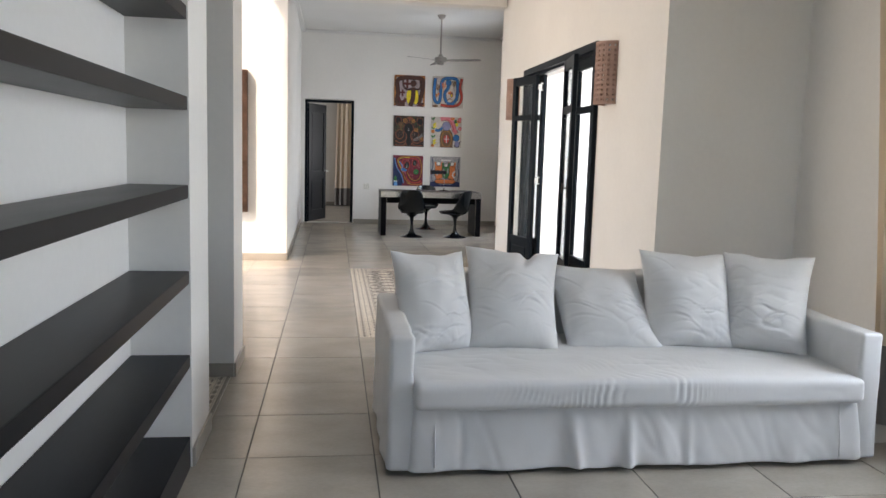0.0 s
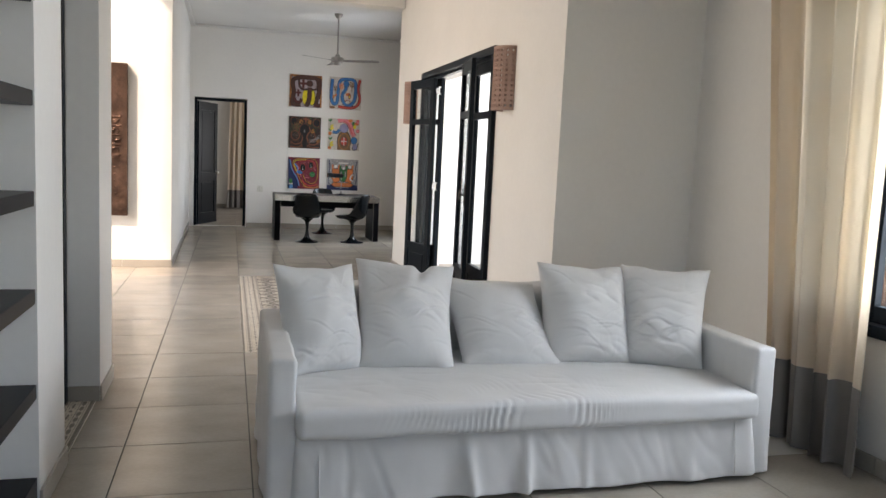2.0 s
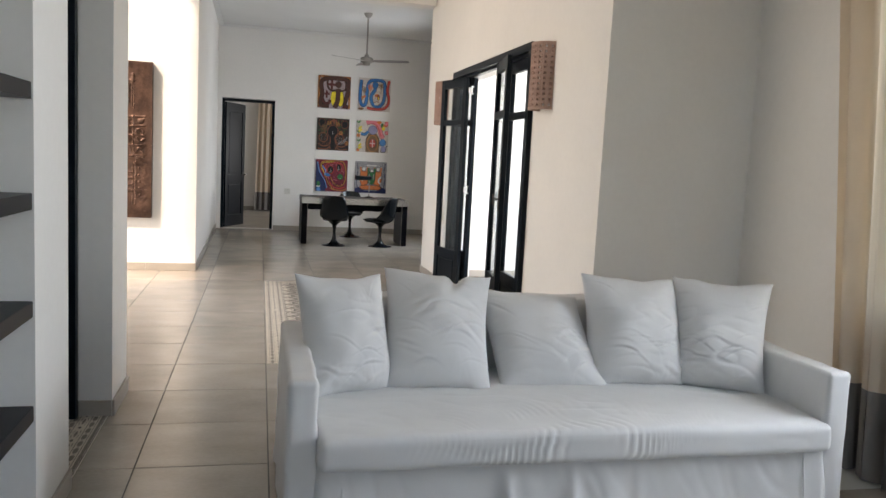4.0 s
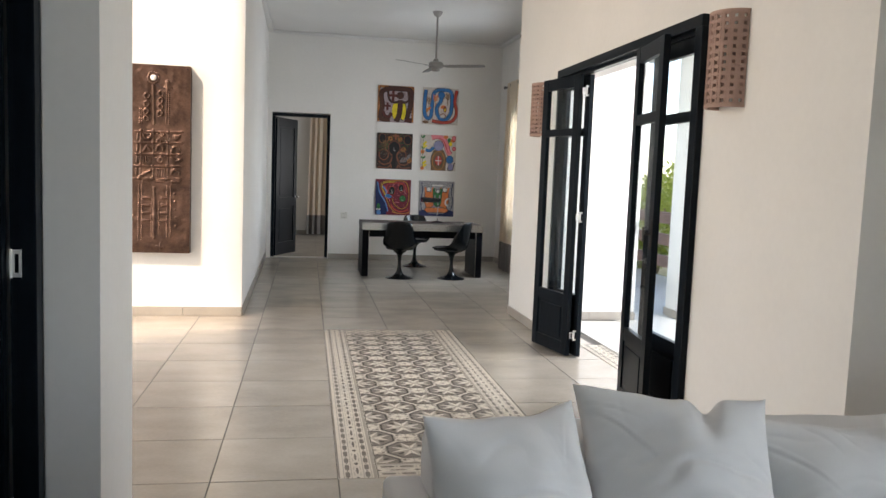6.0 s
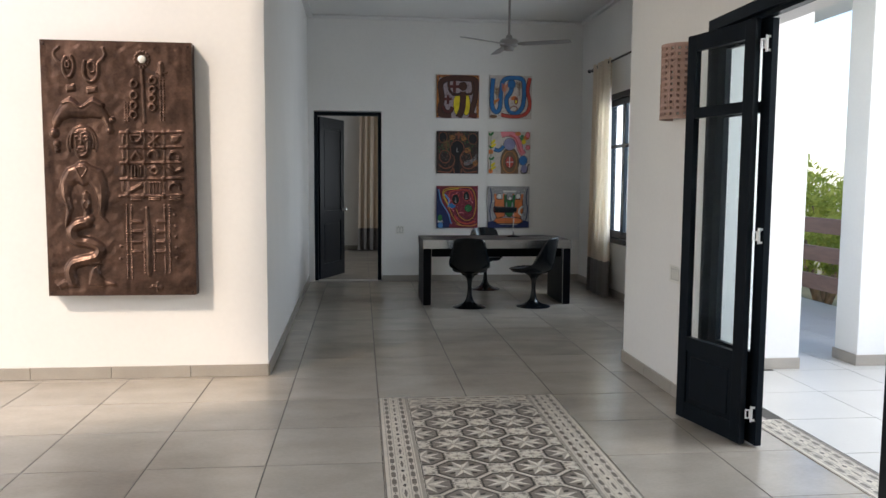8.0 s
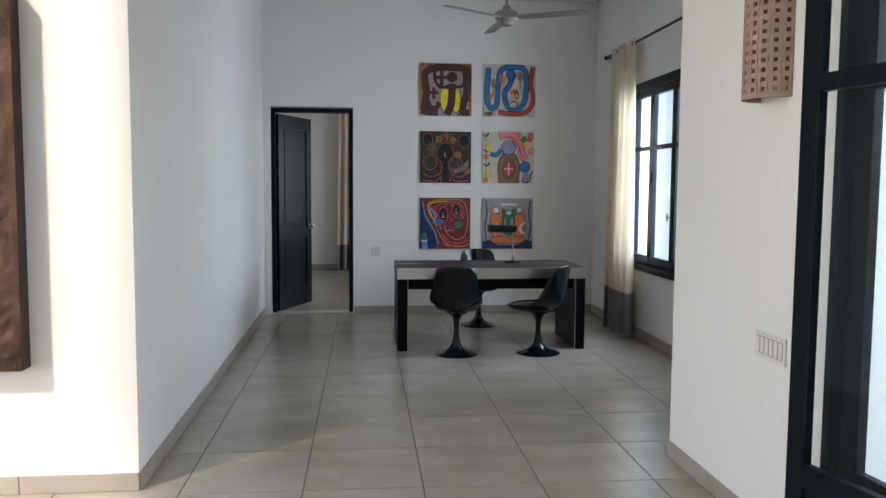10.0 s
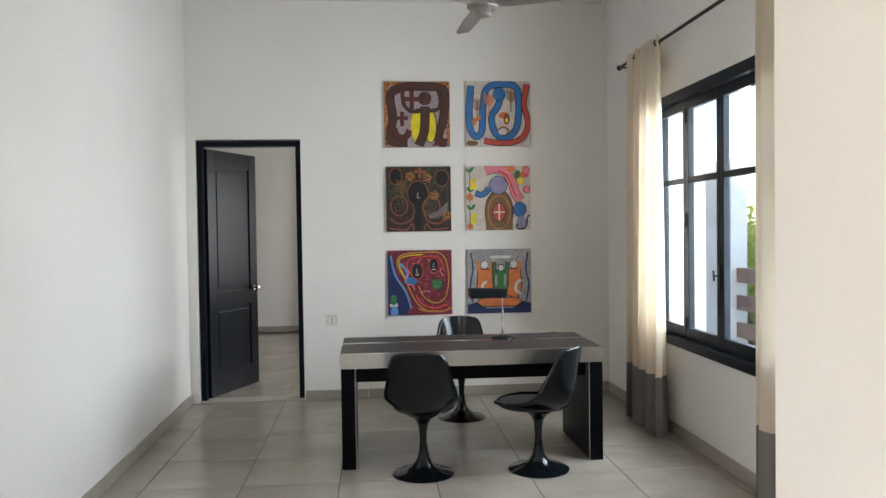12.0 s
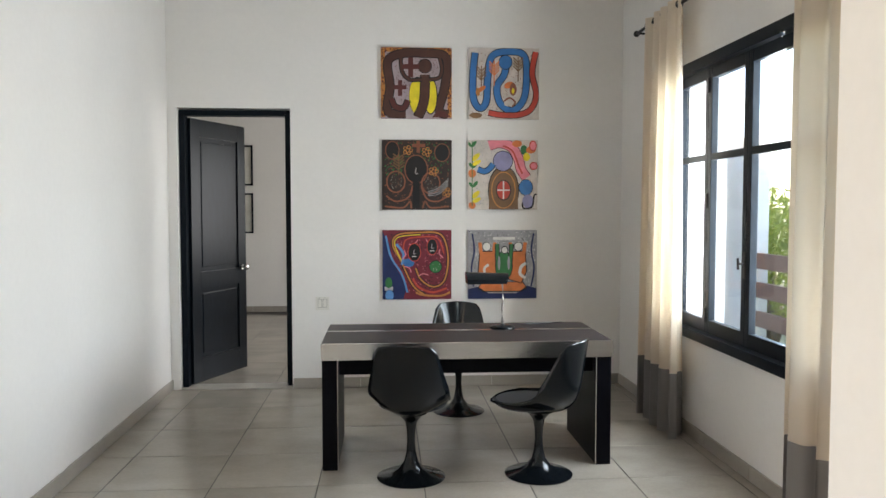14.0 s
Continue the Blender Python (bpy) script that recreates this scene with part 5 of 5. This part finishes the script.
c.oval("orange", 0.57, 0.48, 0.07, 0.045, 0.4).oval("rust", 0.63, 0.42, 0.05, 0.09).oval("yellow", 0.63, 0.40, 0.02, 0.04).oval("orange", 0.18, 0.42, 0.07, 0.03, 0.6).oval("ochre", 0.13, 0.38, 0.03, 0.06)
c.stroke("rust", [(0.50, 0.25), (0.58, 0.30), (0.66, 0.24), (0.62, 0.18)], 0.012).oval("cream", 0.56, 0.22, 0.06, 0.04).oval("tan", 0.10, 0.05, 0.09, 0.04).done()

c = Canvas(1.200, 1.613, 0.628, 0.626, "dark", "square dark painting of shadowy heads among flowers")
c.dots("rust", 0.03, 0.97, 0.03, 0.97, 260, 0.012, 6).dots("green", 0.03, 0.97, 0.5, 0.97, 160, 0.016, 7)
c.stroke("rust", [(0.06, 0.20), (0.20, 0.12), (0.38, 0.18), (0.44, 0.35)], 0.012).stroke("rust", [(0.94, 0.20), (0.80, 0.12), (0.64, 0.16), (0.56, 0.35)], 0.012)
c.stroke("rust", [(0.04, 0.05), (0.30, 0.03), (0.40, 0.12), (0.42, 0.02)], 0.012).stroke("rust", [(0.96, 0.05), (0.70, 0.03), (0.62, 0.12), (0.58, 0.02)], 0.012)
c.oval("rust", 0.49, 0.58, 0.17, 0.21).oval("black", 0.49, 0.58, 0.155, 0.195).stroke("black", [(0.49, 0.40), (0.49, 0.02)], 0.05)
for x, y, rx, ry in ((0.15, 0.85, 0.09, 0.12), (0.86, 0.82, 0.10, 0.12)):
    c.oval("rust", x, y, rx + 0.012, ry + 0.012).oval("black", x, y, rx, ry)
for x, y in ((0.20, 0.40), (0.70, 0.38)):
    c.loop("rust", x, y, 0.13, 0.15, 0.010).dots("white", x - 0.08, x + 0.08, y - 0.09, y + 0.09, 24, 0.006, 8)
c.stroke("rust", [(0.52, 0.82), (0.52, 0.99)], 0.025).stroke("rust", [(0.43, 0.92), (0.62, 0.92)], 0.025)
for x, y in ((0.37, 0.85), (0.64, 0.83), (0.74, 0.55), (0.93, 0.25)):
    for k in range(5):
        a = 1.256 * k
        c.loop("ochre", x + 0.045 * math.cos(a), y + 0.045 * math.sin(a), 0.022, 0.022, 0.005)
for k in range(5):
    c.stroke("tan", [(0.24, 0.58 + 0.04 * k), (0.16, 0.64 + 0.04 * k)], 0.008).stroke("tan", [(0.24, 0.58 + 0.04 * k), (0.32, 0.64 + 0.04 * k)], 0.008)
c.stroke("tan", [(0.24, 0.5), (0.24, 0.82)], 0.008)
for k in range(4):
    c.stroke("grey", [(0.95, 0.45 - 0.03 * k), (0.82, 0.32 - 0.03 * k), (0.66, 0.26 - 0.02 * k)], 0.005)
c.stroke("grey", [(0.49, 0.60), (0.48, 0.52), (0.52, 0.52)], 0.008).done()

c = Canvas(1.975, 1.615, 0.637, 0.626, "cream", "square bright painting of a brown figure with flowers and leaves")
c.dots("grey", 0.03, 0.97, 0.03, 0.97, 300, 0.009, 9)
c.oval("black", 0.51, 0.28, 0.225, 0.36).oval("tan", 0.51, 0.28, 0.21, 0.345).poly("tan", [(0.30, 0.0), (0.72, 0.0), (0.72, 0.28), (0.30, 0.28)])
c.oval("dark", 0.51, 0.28, 0.11, 0.15).oval("red", 0.51, 0.28, 0.095, 0.135).stroke("white", [(0.51, 0.15), (0.51, 0.41)], 0.010).stroke("white", [(0.42, 0.28), (0.60, 0.28)], 0.010)
c.loop("ochre", 0.51, 0.28, 0.17, 0.26, 0.008)
c.outlined("pink", [(0.30, 0.92), (0.45, 0.96), (0.62, 0.90), (0.72, 0.74), (0.76, 0.58), (0.84, 0.46)], 0.065, "wine", 0.01)
c.stroke("red", [(0.50, 0.92), (0.62, 0.86), (0.68, 0.76), (0.73, 0.62), (0.78, 0.52)], 0.012)
c.oval("black", 0.50, 0.70, 0.145, 0.15).oval("violet", 0.50, 0.70, 0.135, 0.14)
c.outlined("blue", [(0.14, 0.58), (0.24, 0.55), (0.32, 0.60), (0.36, 0.66)], 0.035)
for x, y, col in ((0.05, 0.90, "green"), (0.07, 0.60, "green"), (0.07, 0.32, "green")):
    leafy(c, col, x, y, 0.055, 0.9)
    leafy(c, col, x, y, 0.045, 2.2)
for y in (0.70, 0.16):
    leafy(c, "yellow", 0.06, y, 0.075, 0.8)
    leafy(c, "yellow", 0.06, y - 0.06, 0.07, 0.5)
c.oval("orange", 0.06, 0.52, 0.055, 0.06).oval("orange", 0.06, 0.06, 0.05, 0.05).oval("orange", 0.70, 0.95, 0.07, 0.05).oval("green", 0.80, 0.86, 0.05, 0.07).oval("yellow", 0.84, 0.76, 0.05, 0.06).oval("orange", 0.90, 0.86, 0.07, 0.05)
c.oval("red", 0.93, 0.92, 0.055, 0.08).oval("pink", 0.93, 0.92, 0.04, 0.06).oval("red", 0.94, 0.63, 0.06, 0.06).oval("pink", 0.94, 0.63, 0.045, 0.045)
c.stroke("green", [(0.06, 0.98), (0.06, 0.05)], 0.006)
c.oval("black", 0.83, 0.32, 0.105, 0.12).oval("blue", 0.83, 0.32, 0.095, 0.11).oval("violet", 0.86, 0.12, 0.08, 0.10).stroke("black", [(0.78, 0.10), (0.80, 0.02), (0.92, 0.04), (0.95, 0.20), (0.99, 0.22)], 0.012).done()

c = Canvas(1.202, 0.802, 0.624, 0.628, "wine", "square painting of dark heads ringed by a yellow band on red")
c.dots("pink", 0.1, 0.95, 0.1, 0.95, 150, 0.012, 10).dots("black", 0.1, 0.95, 0.1, 0.95, 150, 0.014, 11)
c.poly("navy", [(0.0, 0.98), (0.10, 0.80), (0.14, 0.55), (0.28, 0.32), (0.34, 0.14), (0.30, 0.0), (0.0, 0.0)])
c.stroke("sky", [(0.05, 0.92), (0.12, 0.62), (0.28, 0.36), (0.36, 0.10)], 0.014)
c.outlined("ochre", [(0.62, 0.06), (0.44, 0.20), (0.27, 0.55), (0.15, 0.78), (0.22, 0.93), (0.55, 0.965), (0.85, 0.93), (0.95, 0.62), (0.90, 0.28), (0.74, 0.18), (0.56, 0.28), (0.48, 0.45)], 0.012)
c.stroke("yellow", [(0.30, 0.52), (0.18, 0.78), (0.24, 0.90), (0.55, 0.935)], 0.007)
c.stroke("ochre", [(0.48, 0.10), (0.60, 0.06), (0.85, 0.05), (0.98, 0.10)], 0.014).stroke("red", [(0.44, 0.30), (0.52, 0.18), (0.72, 0.10), (0.93, 0.16)], 0.016)
c.stroke("sky", [(0.20, 0.80), (0.30, 0.66), (0.28, 0.50)], 0.018).oval("blue", 0.38, 0.53, 0.08, 0.06)
for k in range(7):
    a = 0.9 * k
    c.stroke("pink", [(0.58 + 0.30 * math.cos(a), 0.60 + 0.27 * math.sin(a)), (0.58 + 0.25 * math.cos(a + 0.25), 0.60 + 0.23 * math.sin(a + 0.25)), (0.58 + 0.29 * math.cos(a + 0.5), 0.60 + 0.26 * math.sin(a + 0.5))], 0.007)
c.stroke("red", [(0.30, 0.72), (0.34, 0.86), (0.55, 0.90), (0.80, 0.88), (0.89, 0.66)], 0.010)
c.oval("red", 0.46, 0.68, 0.098, 0.135).oval("black", 0.46, 0.68, 0.086, 0.122).oval("red", 0.72, 0.76, 0.082, 0.12).oval("black", 0.72, 0.76, 0.072, 0.108)
c.oval("black", 0.77, 0.47, 0.095, 0.095).oval("green", 0.77, 0.47, 0.085, 0.082)
for x, y in ((0.46, 0.68), (0.72, 0.76)):
    c.stroke("grey", [(x, y + 0.04), (x - 0.01, y - 0.02), (x + 0.02, y - 0.02)], 0.006).stroke("white", [(x - 0.03, y - 0.06), (x + 0.03, y - 0.06)], 0.006)
c.dots("white", 0.71, 0.83, 0.42, 0.53, 8, 0.008, 21)
c.oval("green", 0.09, 0.24, 0.05, 0.08).poly("white", [(0.03, 0.19), (0.03, 0.13), (0.15, 0.19), (0.15, 0.13)]).oval("sky", 0.10, 0.06, 0.06, 0.08).done()

c = Canvas(1.977, 0.801, 0.632, 0.627, "grey", "square painting of orange and green shapes on a hatched grey ground")
c.dots("white", 0.02, 0.98, 0.15, 0.98, 420, 0.012, 12).dots("black", 0.02, 0.98, 0.3, 0.98, 200, 0.009, 13)
c.poly("navy", [(0.0, 0.0), (1.0, 0.0), (1.0, 0.15), (0.86, 0.19), (0.7, 0.08), (0.3, 0.08), (0.14, 0.18), (0.0, 0.14)])
c.poly("black", [(0.14, 0.16), (0.22, 0.10), (0.78, 0.10), (0.86, 0.16), (0.80, 0.25), (0.20, 0.25)]).poly("orange", [(0.16, 0.17), (0.24, 0.115), (0.76, 0.115), (0.84, 0.17), (0.79, 0.24), (0.21, 0.24)])
for s in (0, 1):
    def q(u, v):
        return (1 - u if s else u, v)
    c.poly("black", [q(0.16, 0.70), q(0.40, 0.70), q(0.42, 0.28), q(0.22, 0.22), q(0.14, 0.40)]).poly("orange", [q(0.175, 0.685), q(0.385, 0.685), q(0.405, 0.29), q(0.23, 0.235), q(0.155, 0.40)])
    c.stroke("orange", [q(0.19, 0.66), q(0.17, 0.82)], 0.025).stroke("orange", [q(0.37, 0.66), q(0.39, 0.82)], 0.025)
    x, y = q(0.27, 0.76)
    c.oval("black", x, y, 0.065, 0.07).oval("white", x, y, 0.055, 0.06)
c.stroke("white", [(0.84, 0.52), (0.77, 0.46), (0.76, 0.36), (0.84, 0.30)], 0.022).stroke("white", [(0.30, 0.50), (0.24, 0.45), (0.24, 0.38)], 0.018)
c.oval("black", 0.52, 0.48, 0.13, 0.22).oval("green", 0.52, 0.48, 0.118, 0.205).outlined("green", [(0.43, 0.48), (0.42, 0.80)], 0.022).outlined("green", [(0.61, 0.48), (0.63, 0.80)], 0.022)
c.oval("grey", 0.45, 0.52, 0.02, 0.10).oval("grey", 0.59, 0.52, 0.02, 0.10).oval("black", 0.53, 0.71, 0.05, 0.06).oval("white", 0.53, 0.71, 0.04, 0.045)
c.stroke("navy", [(0.06, 0.95), (0.09, 0.7), (0.05, 0.45), (0.08, 0.18)], 0.012).stroke("navy", [(0.95, 0.95), (0.92, 0.7), (0.96, 0.45), (0.92, 0.18)], 0.012)
c.stroke("white", [(0.36, 0.88), (0.68, 0.88)], 0.02).done()

# ---- back bedroom ----


def framed_print(z):
    ob = thing("framed_print", pose(-1.07, 21.04, z), "small print in a thin black frame on the bedroom wall", "picture", "bedroom prints")
    part("frame", boxes((-0.25, -0.225, -0.03, 0, 0, 0.62), (0.225, 0.25, -0.03, 0, 0, 0.62), (-0.225, 0.225, -0.03, 0, 0, 0.025), (-0.225, 0.225, -0.03, 0, 0.595, 0.62), bevel=0.002), BLACK, ob)
    part("print", boxes((-0.224, 0.224, -0.012, -0.002, 0.024, 0.596)), PHOTO, ob, "pale print")


framed_print(1.98)
framed_print(1.24)

# ---- floor tiles ----
PX, PY, TX, TY = 0.622, 0.622, 0.207, 9.50
RUG = (0.207, 1.451, 5.765, 9.50)
structure("floor", boxes((-6.2, 2.55, -4.2, 10.49, -0.15, -0.003), (-0.9, 3.65, 10.49, 15.96, -0.15, -0.003), (-4.2, 4.4, 15.96, 21.25, -0.15, -0.003), (2.55, 3.65, -4.2, 4.85, -0.15, -0.003)), GROUT, "grey porcelain tiled floor with dark joints", "floor")


def clipped(x0, x1, y0, y1):
    """Pieces of a tile outside the patterned carpet of cement tiles."""
    a, b, c, d = RUG
    if x1 <= a + 0.01 or x0 >= b - 0.01 or y1 <= c + 0.01 or y0 >= d - 0.01:
        return [(x0, x1, y0, y1)]
    out = []
    if y0 < c - 0.03:
        out.append((x0, x1, y0, c))
    if y1 > d + 0.03:
        out.append((x0, x1, d, y1))
    return out


def inside(x, y):
    if 15.96 < y < 21.0:
        return -3.5 < x < 4
    if y > 10.49:
        return XL - 0.3 < x < XS + 0.3 and y < 15.9
    if y > 5.16:
        return -5.9 < x < (XR + 0.28 if y > 4.85 else XW + 0.2)
    if y > 4.85:
        return XL - 0.3 < x < XR + 0.28
    return (XL - 0.25 < x < XW + 0.3) or (y > 1.2 and -3.3 < x < XL)


def floor_tiles():
    rng = random.Random(3)
    shared, rest = {}, bmesh.new()
    gap, root = 0.0030, bpy.data.objects["floor"]
    count = 0
    for j in range(-22, 20):
        for i in range(-10, 7):
            x0, y0 = TX + i * PX, TY + j * PY
            for a, b, c, d in clipped(x0, x0 + PX, y0, y0 + PY):
                mx, my = (a + b) / 2, (c + d) / 2
                if not inside(mx, my):
                    continue
                w, l = b - a - 2 * gap, d - c - 2 * gap
                near = -2.6 < mx < 3.4 and 1.0 < my < 15.7 and count < 296
                if not near:
                    box(rest, a + gap, b - gap, c + gap, d - gap, -0.012, 0)
                    continue
                count += 1
                key = (round(w, 3), round(l, 3))
                if key not in shared:
                    bm = bmesh.new()
                    box(bm, -w / 2, w / 2, -l / 2, l / 2, -0.012, 0, 0.0015, seg=1)
                    ob = link("floor_tile", bm, FLOOR, root)
                    shared[key] = ob.data
                else:
                    ob = new("floor_tile", shared[key])
                    ob.parent = root
                ob.location = (mx, my, rng.uniform(-0.0006, 0.0004))
    o = link("outer_floor_tiles", rest, FLOOR, root)
    tagged(o, "grey porcelain tiles further off", kind="stuff")


floor_tiles()


def terrace_tiles():
    bm = bmesh.new()
    for j in range(0, 32):
        for i in range(0, 5):
            x0, y0 = 2.80 + i * PX, 3.2 + j * PY
            if x0 < 3.65 and y0 + PY > 10.1:
                if x0 + PX < 3.66:
                    continue
            box(bm, x0 + 0.003, x0 + PX - 0.003, y0 + 0.003, y0 + PY - 0.003, -0.012, 0)
    o = link("terrace_tile", bm, TERRACE_TILE, bpy.data.objects["terrace_floor"])
    tagged(o, "pale grey terrace tiles", kind="stuff")


terrace_tiles()

# ---- patterned cement tiles ----


def poly(bm, pts, z, mat):
    f = bm.faces.new([bm.verts.new((x, y, z)) for x, y in pts])
    f.material_index = mat
    f.normal_update()
    if f.normal.z < 0:
        f.normal_flip()


def slab(w, l, mat):
    bm = bmesh.new()
    box(bm, -w / 2 + 0.0007, w / 2 - 0.0007, -l / 2 + 0.0007, l / 2 - 0.0007, -0.012, 0, mat=mat)
    return bm


def star_tile(w, l):
    """Quarters of eight-pointed stars in dark octagons on two opposite corners, leaf rosettes on the others."""
    bm = slab(w, l, 3)

    def corner(sx, sy):
        return lambda u, v: (sx * (w / 2 - 0.001 - u * (w - 0.002)), sy * (l / 2 - 0.001 - v * (l - 0.002)))

    def ring(q, a, t, z, mat):
        k = math.tan(math.pi / 8)
        o, i = [(a, 0), (a, a * k), (a * k, a), (0, a)], [(a - t, 0), (a - t, (a - t) * k), ((a - t) * k, a - t), (0, a - t)]
        for n in range(3):
            poly(bm, [q(*o[n]), q(*o[n + 1]), q(*i[n + 1]), q(*i[n])], z, mat)

    def polar(r, a):
        return (r * math.cos(radians(a)), r * math.sin(radians(a)))

    for sx, sy in ((-1, -1), (1, 1)):
        q = corner(sx, sy)
        ring(q, 0.70, 0.022, 0.0006, 0)
        ring(q, 0.645, 0.055, 0.0008, 1)
        k = 0.59 * math.tan(math.pi / 8)
        poly(bm, [q(0, 0), q(0.59, 0), q(0.59, k), q(k, 0.59), q(0, 0.59)], 0.0008, 2)
        poly(bm, [q(*polar(0.25, 45)), q(*polar(0.42, 37)), q(*polar(0.50, 45)), q(*polar(0.42, 53))], 0.0011, 1)
        for a, m0, m1 in ((0, 0, 3), (45, 3, 0)):
            tip = polar(0.585, a + 22.5)
            poly(bm, [q(0, 0), q(*polar(0.27, a)), q(*tip)], 0.0014, m0)
            poly(bm, [q(0, 0), q(*tip), q(*polar(0.27, a + 45))], 0.0014, m1)
        for e in (0.10, 0.28, 0.46):
            c, d = 0.67 - 0.25 + e * 0.52, 0.25 + 0.13 - e * 0.52 + 0.12
            poly(bm, [q(c - 0.03, d), q(c, d - 0.03), q(c + 0.03, d), q(c, d + 0.03)], 0.0009, 2)
    for sx, sy in ((-1, 1), (1, -1)):
        q = corner(sx, sy)
        for u, v, p in ((0.19, 0.05, 0.16), (0.05, 0.19, 0.16), (0.13, 0.13, 0.12)):
            n = math.hypot(u, v)
            du, dv = u / n, v / n
            poly(bm, [q(u - du * p, max(0, v - dv * p)), q(u + dv * 0.06, max(0.0, v - du * 0.06)), q(u + du * p, v + dv * p), q(max(0.0, u - dv * 0.06), v + du * 0.06)], 0.0009, 0)
        for u, v in ((0.33, 0.07), (0.07, 0.33), (0.25, 0.22), (0.22, 0.25)):
            poly(bm, [q(u - 0.04, v), q(u, v - 0.045), q(u + 0.04, v), q(u, v + 0.045)], 0.0012, 2)
    return bm


def border_tile(w, l, corner=False):
    """Two chains of barrels beside a chain of feathers and diamonds; the bands run along y."""
    bm = slab(w, l, 0)

    def strip(c0, c1, mat):
        poly(bm, [(w * c0, -l / 2 + 0.001), (w * c1, -l / 2 + 0.001), (w * c1, l / 2 - 0.001), (w * c0, l / 2 - 0.001)], 0.0008, mat)

    def blob(c, k, rx, ry, mat, n=8, z=0.0010):
        poly(bm, [(w * (c + rx * math.copysign(abs(math.cos(a)) ** 0.55, math.cos(a))), l * (k + ry * math.copysign(abs(math.sin(a)) ** 0.55, math.sin(a)))) for a in (2 * math.pi * (i + 0.5) / n for i in range(n))], z, mat)

    def diamond(c, k, rx, ry, mat):
        poly(bm, [(w * (c + x * rx), l * (k + y * ry)) for x, y in ((-1, 0), (0, -1), (1, 0), (0, 1))], 0.0013, mat)

    strip(-0.49, -0.455, 2)
    strip(0.37, 0.455, 3 if not corner else 2)
    strip(0.465, 0.485, 1)
    for c in (-0.26, 0.23):
        strip(c - 0.105, c - 0.085, 3 if not corner else 2)
        strip(c + 0.085, c + 0.105, 3 if not corner else 2)
        for k in (-0.25, 0.25):
            blob(c, k, 0.060, 0.185, 2)
            diamond(c, k - 0.248 + (0.0 if k > 0 else 0.012), 0.022, 0.045 if k > 0 else 0.03, 1)
    for k, r in ((-0.13, 0.035), (0.0, 0.050), (0.13, 0.035)):
        diamond(-0.015, k, r, 0.12, 2)
    blob(-0.015, 0.0, 0.014, 0.22, 2)
    for s in (-1, 1):
        for k in (-0.22, 0.22):
            poly(bm, [(w * (-0.015 + s * 0.06), l * k * 1.4), (w * (-0.015 + s * 0.078), l * k * 1.4), (w * (-0.015 + s * 0.095), l * k * 0.3), (w * (-0.015 + s * 0.080), l * k * 0.3)], 0.0009, 3 if not corner else 2)
        poly(bm, [(w * -0.07, l * s * 0.495), (w * 0.04, l * s * 0.495), (w * -0.015, l * s * 0.40)], 0.0013, 1)
    return bm


def cement_carpet():
    a, b, c, d = RUG
    root = tagged(new("cement_tile_carpet"), "carpet of grey and cream star-patterned cement tiles in the floor", "floor", kind="structure")
    nx, ny = 6, 19
    w, l = (b - a) / nx, (d - c) / ny
    mats = [TILE_LIGHT, TILE_DARK, TILE_MID, TILE_BASE]
    star = link("pattern_tile", star_tile(w, l), mats, root)
    edge = link("border_tile", border_tile(w, l), mats, root)
    edge2 = link("border_tile", border_tile(l, w), mats, root)
    first = {star: True, edge: True, edge2: True}
    for j in range(ny):
        for i in range(nx):
            src, turn = star, 90 * ((i + j) % 2)
            sx = 1
            if i in (0, nx - 1):
                src, turn = edge, 180 * (i > 0)
            elif j in (0, ny - 1):
                src, turn = edge2, -90 if j else 90
            if src is star and turn:
                sx = -1
                turn = 0
            ob = src if first.pop(src, None) else new(src.name.split(".")[0], src.data)
            ob.parent = root
            ob.location = (a + (i + 0.5) * w, c + (j + 0.5) * l, 0)
            ob.rotation_euler = (0, 0, radians(turn))
            ob.scale = (sx, 1, 1)


cement_carpet()


def threshold(name, x0, x1, y0, y1, label):
    root = tagged(new(name), label, "threshold", kind="structure")
    n = round((y1 - y0) / 0.2)
    l = (y1 - y0) / n
    first = link("border_tile", border_tile(x1 - x0, l, True), [TILE_LIGHT, TILE_DARK, TILE_MID], root)
    for k in range(n):
        ob = first if k == 0 else new("border_tile", first.data)
        ob.parent = root
        ob.location = ((x0 + x1) / 2, y0 + (k + 0.5) * l, 0.004)


threshold("terrace_threshold", 2.56, 2.79, 6.32, 8.8, "patterned cement tile strip along the terrace doors")
threshold("side_threshold", -0.87, -0.665, 3.71, 4.67, "patterned cement tile strip in the side doorway")
structure("door_sill", boxes((-0.60, 0.388, 15.74, 15.95, 0.001, 0.012), bevel=0.003), SILLSTONE, "worn pale stone sill of the study door", "threshold")
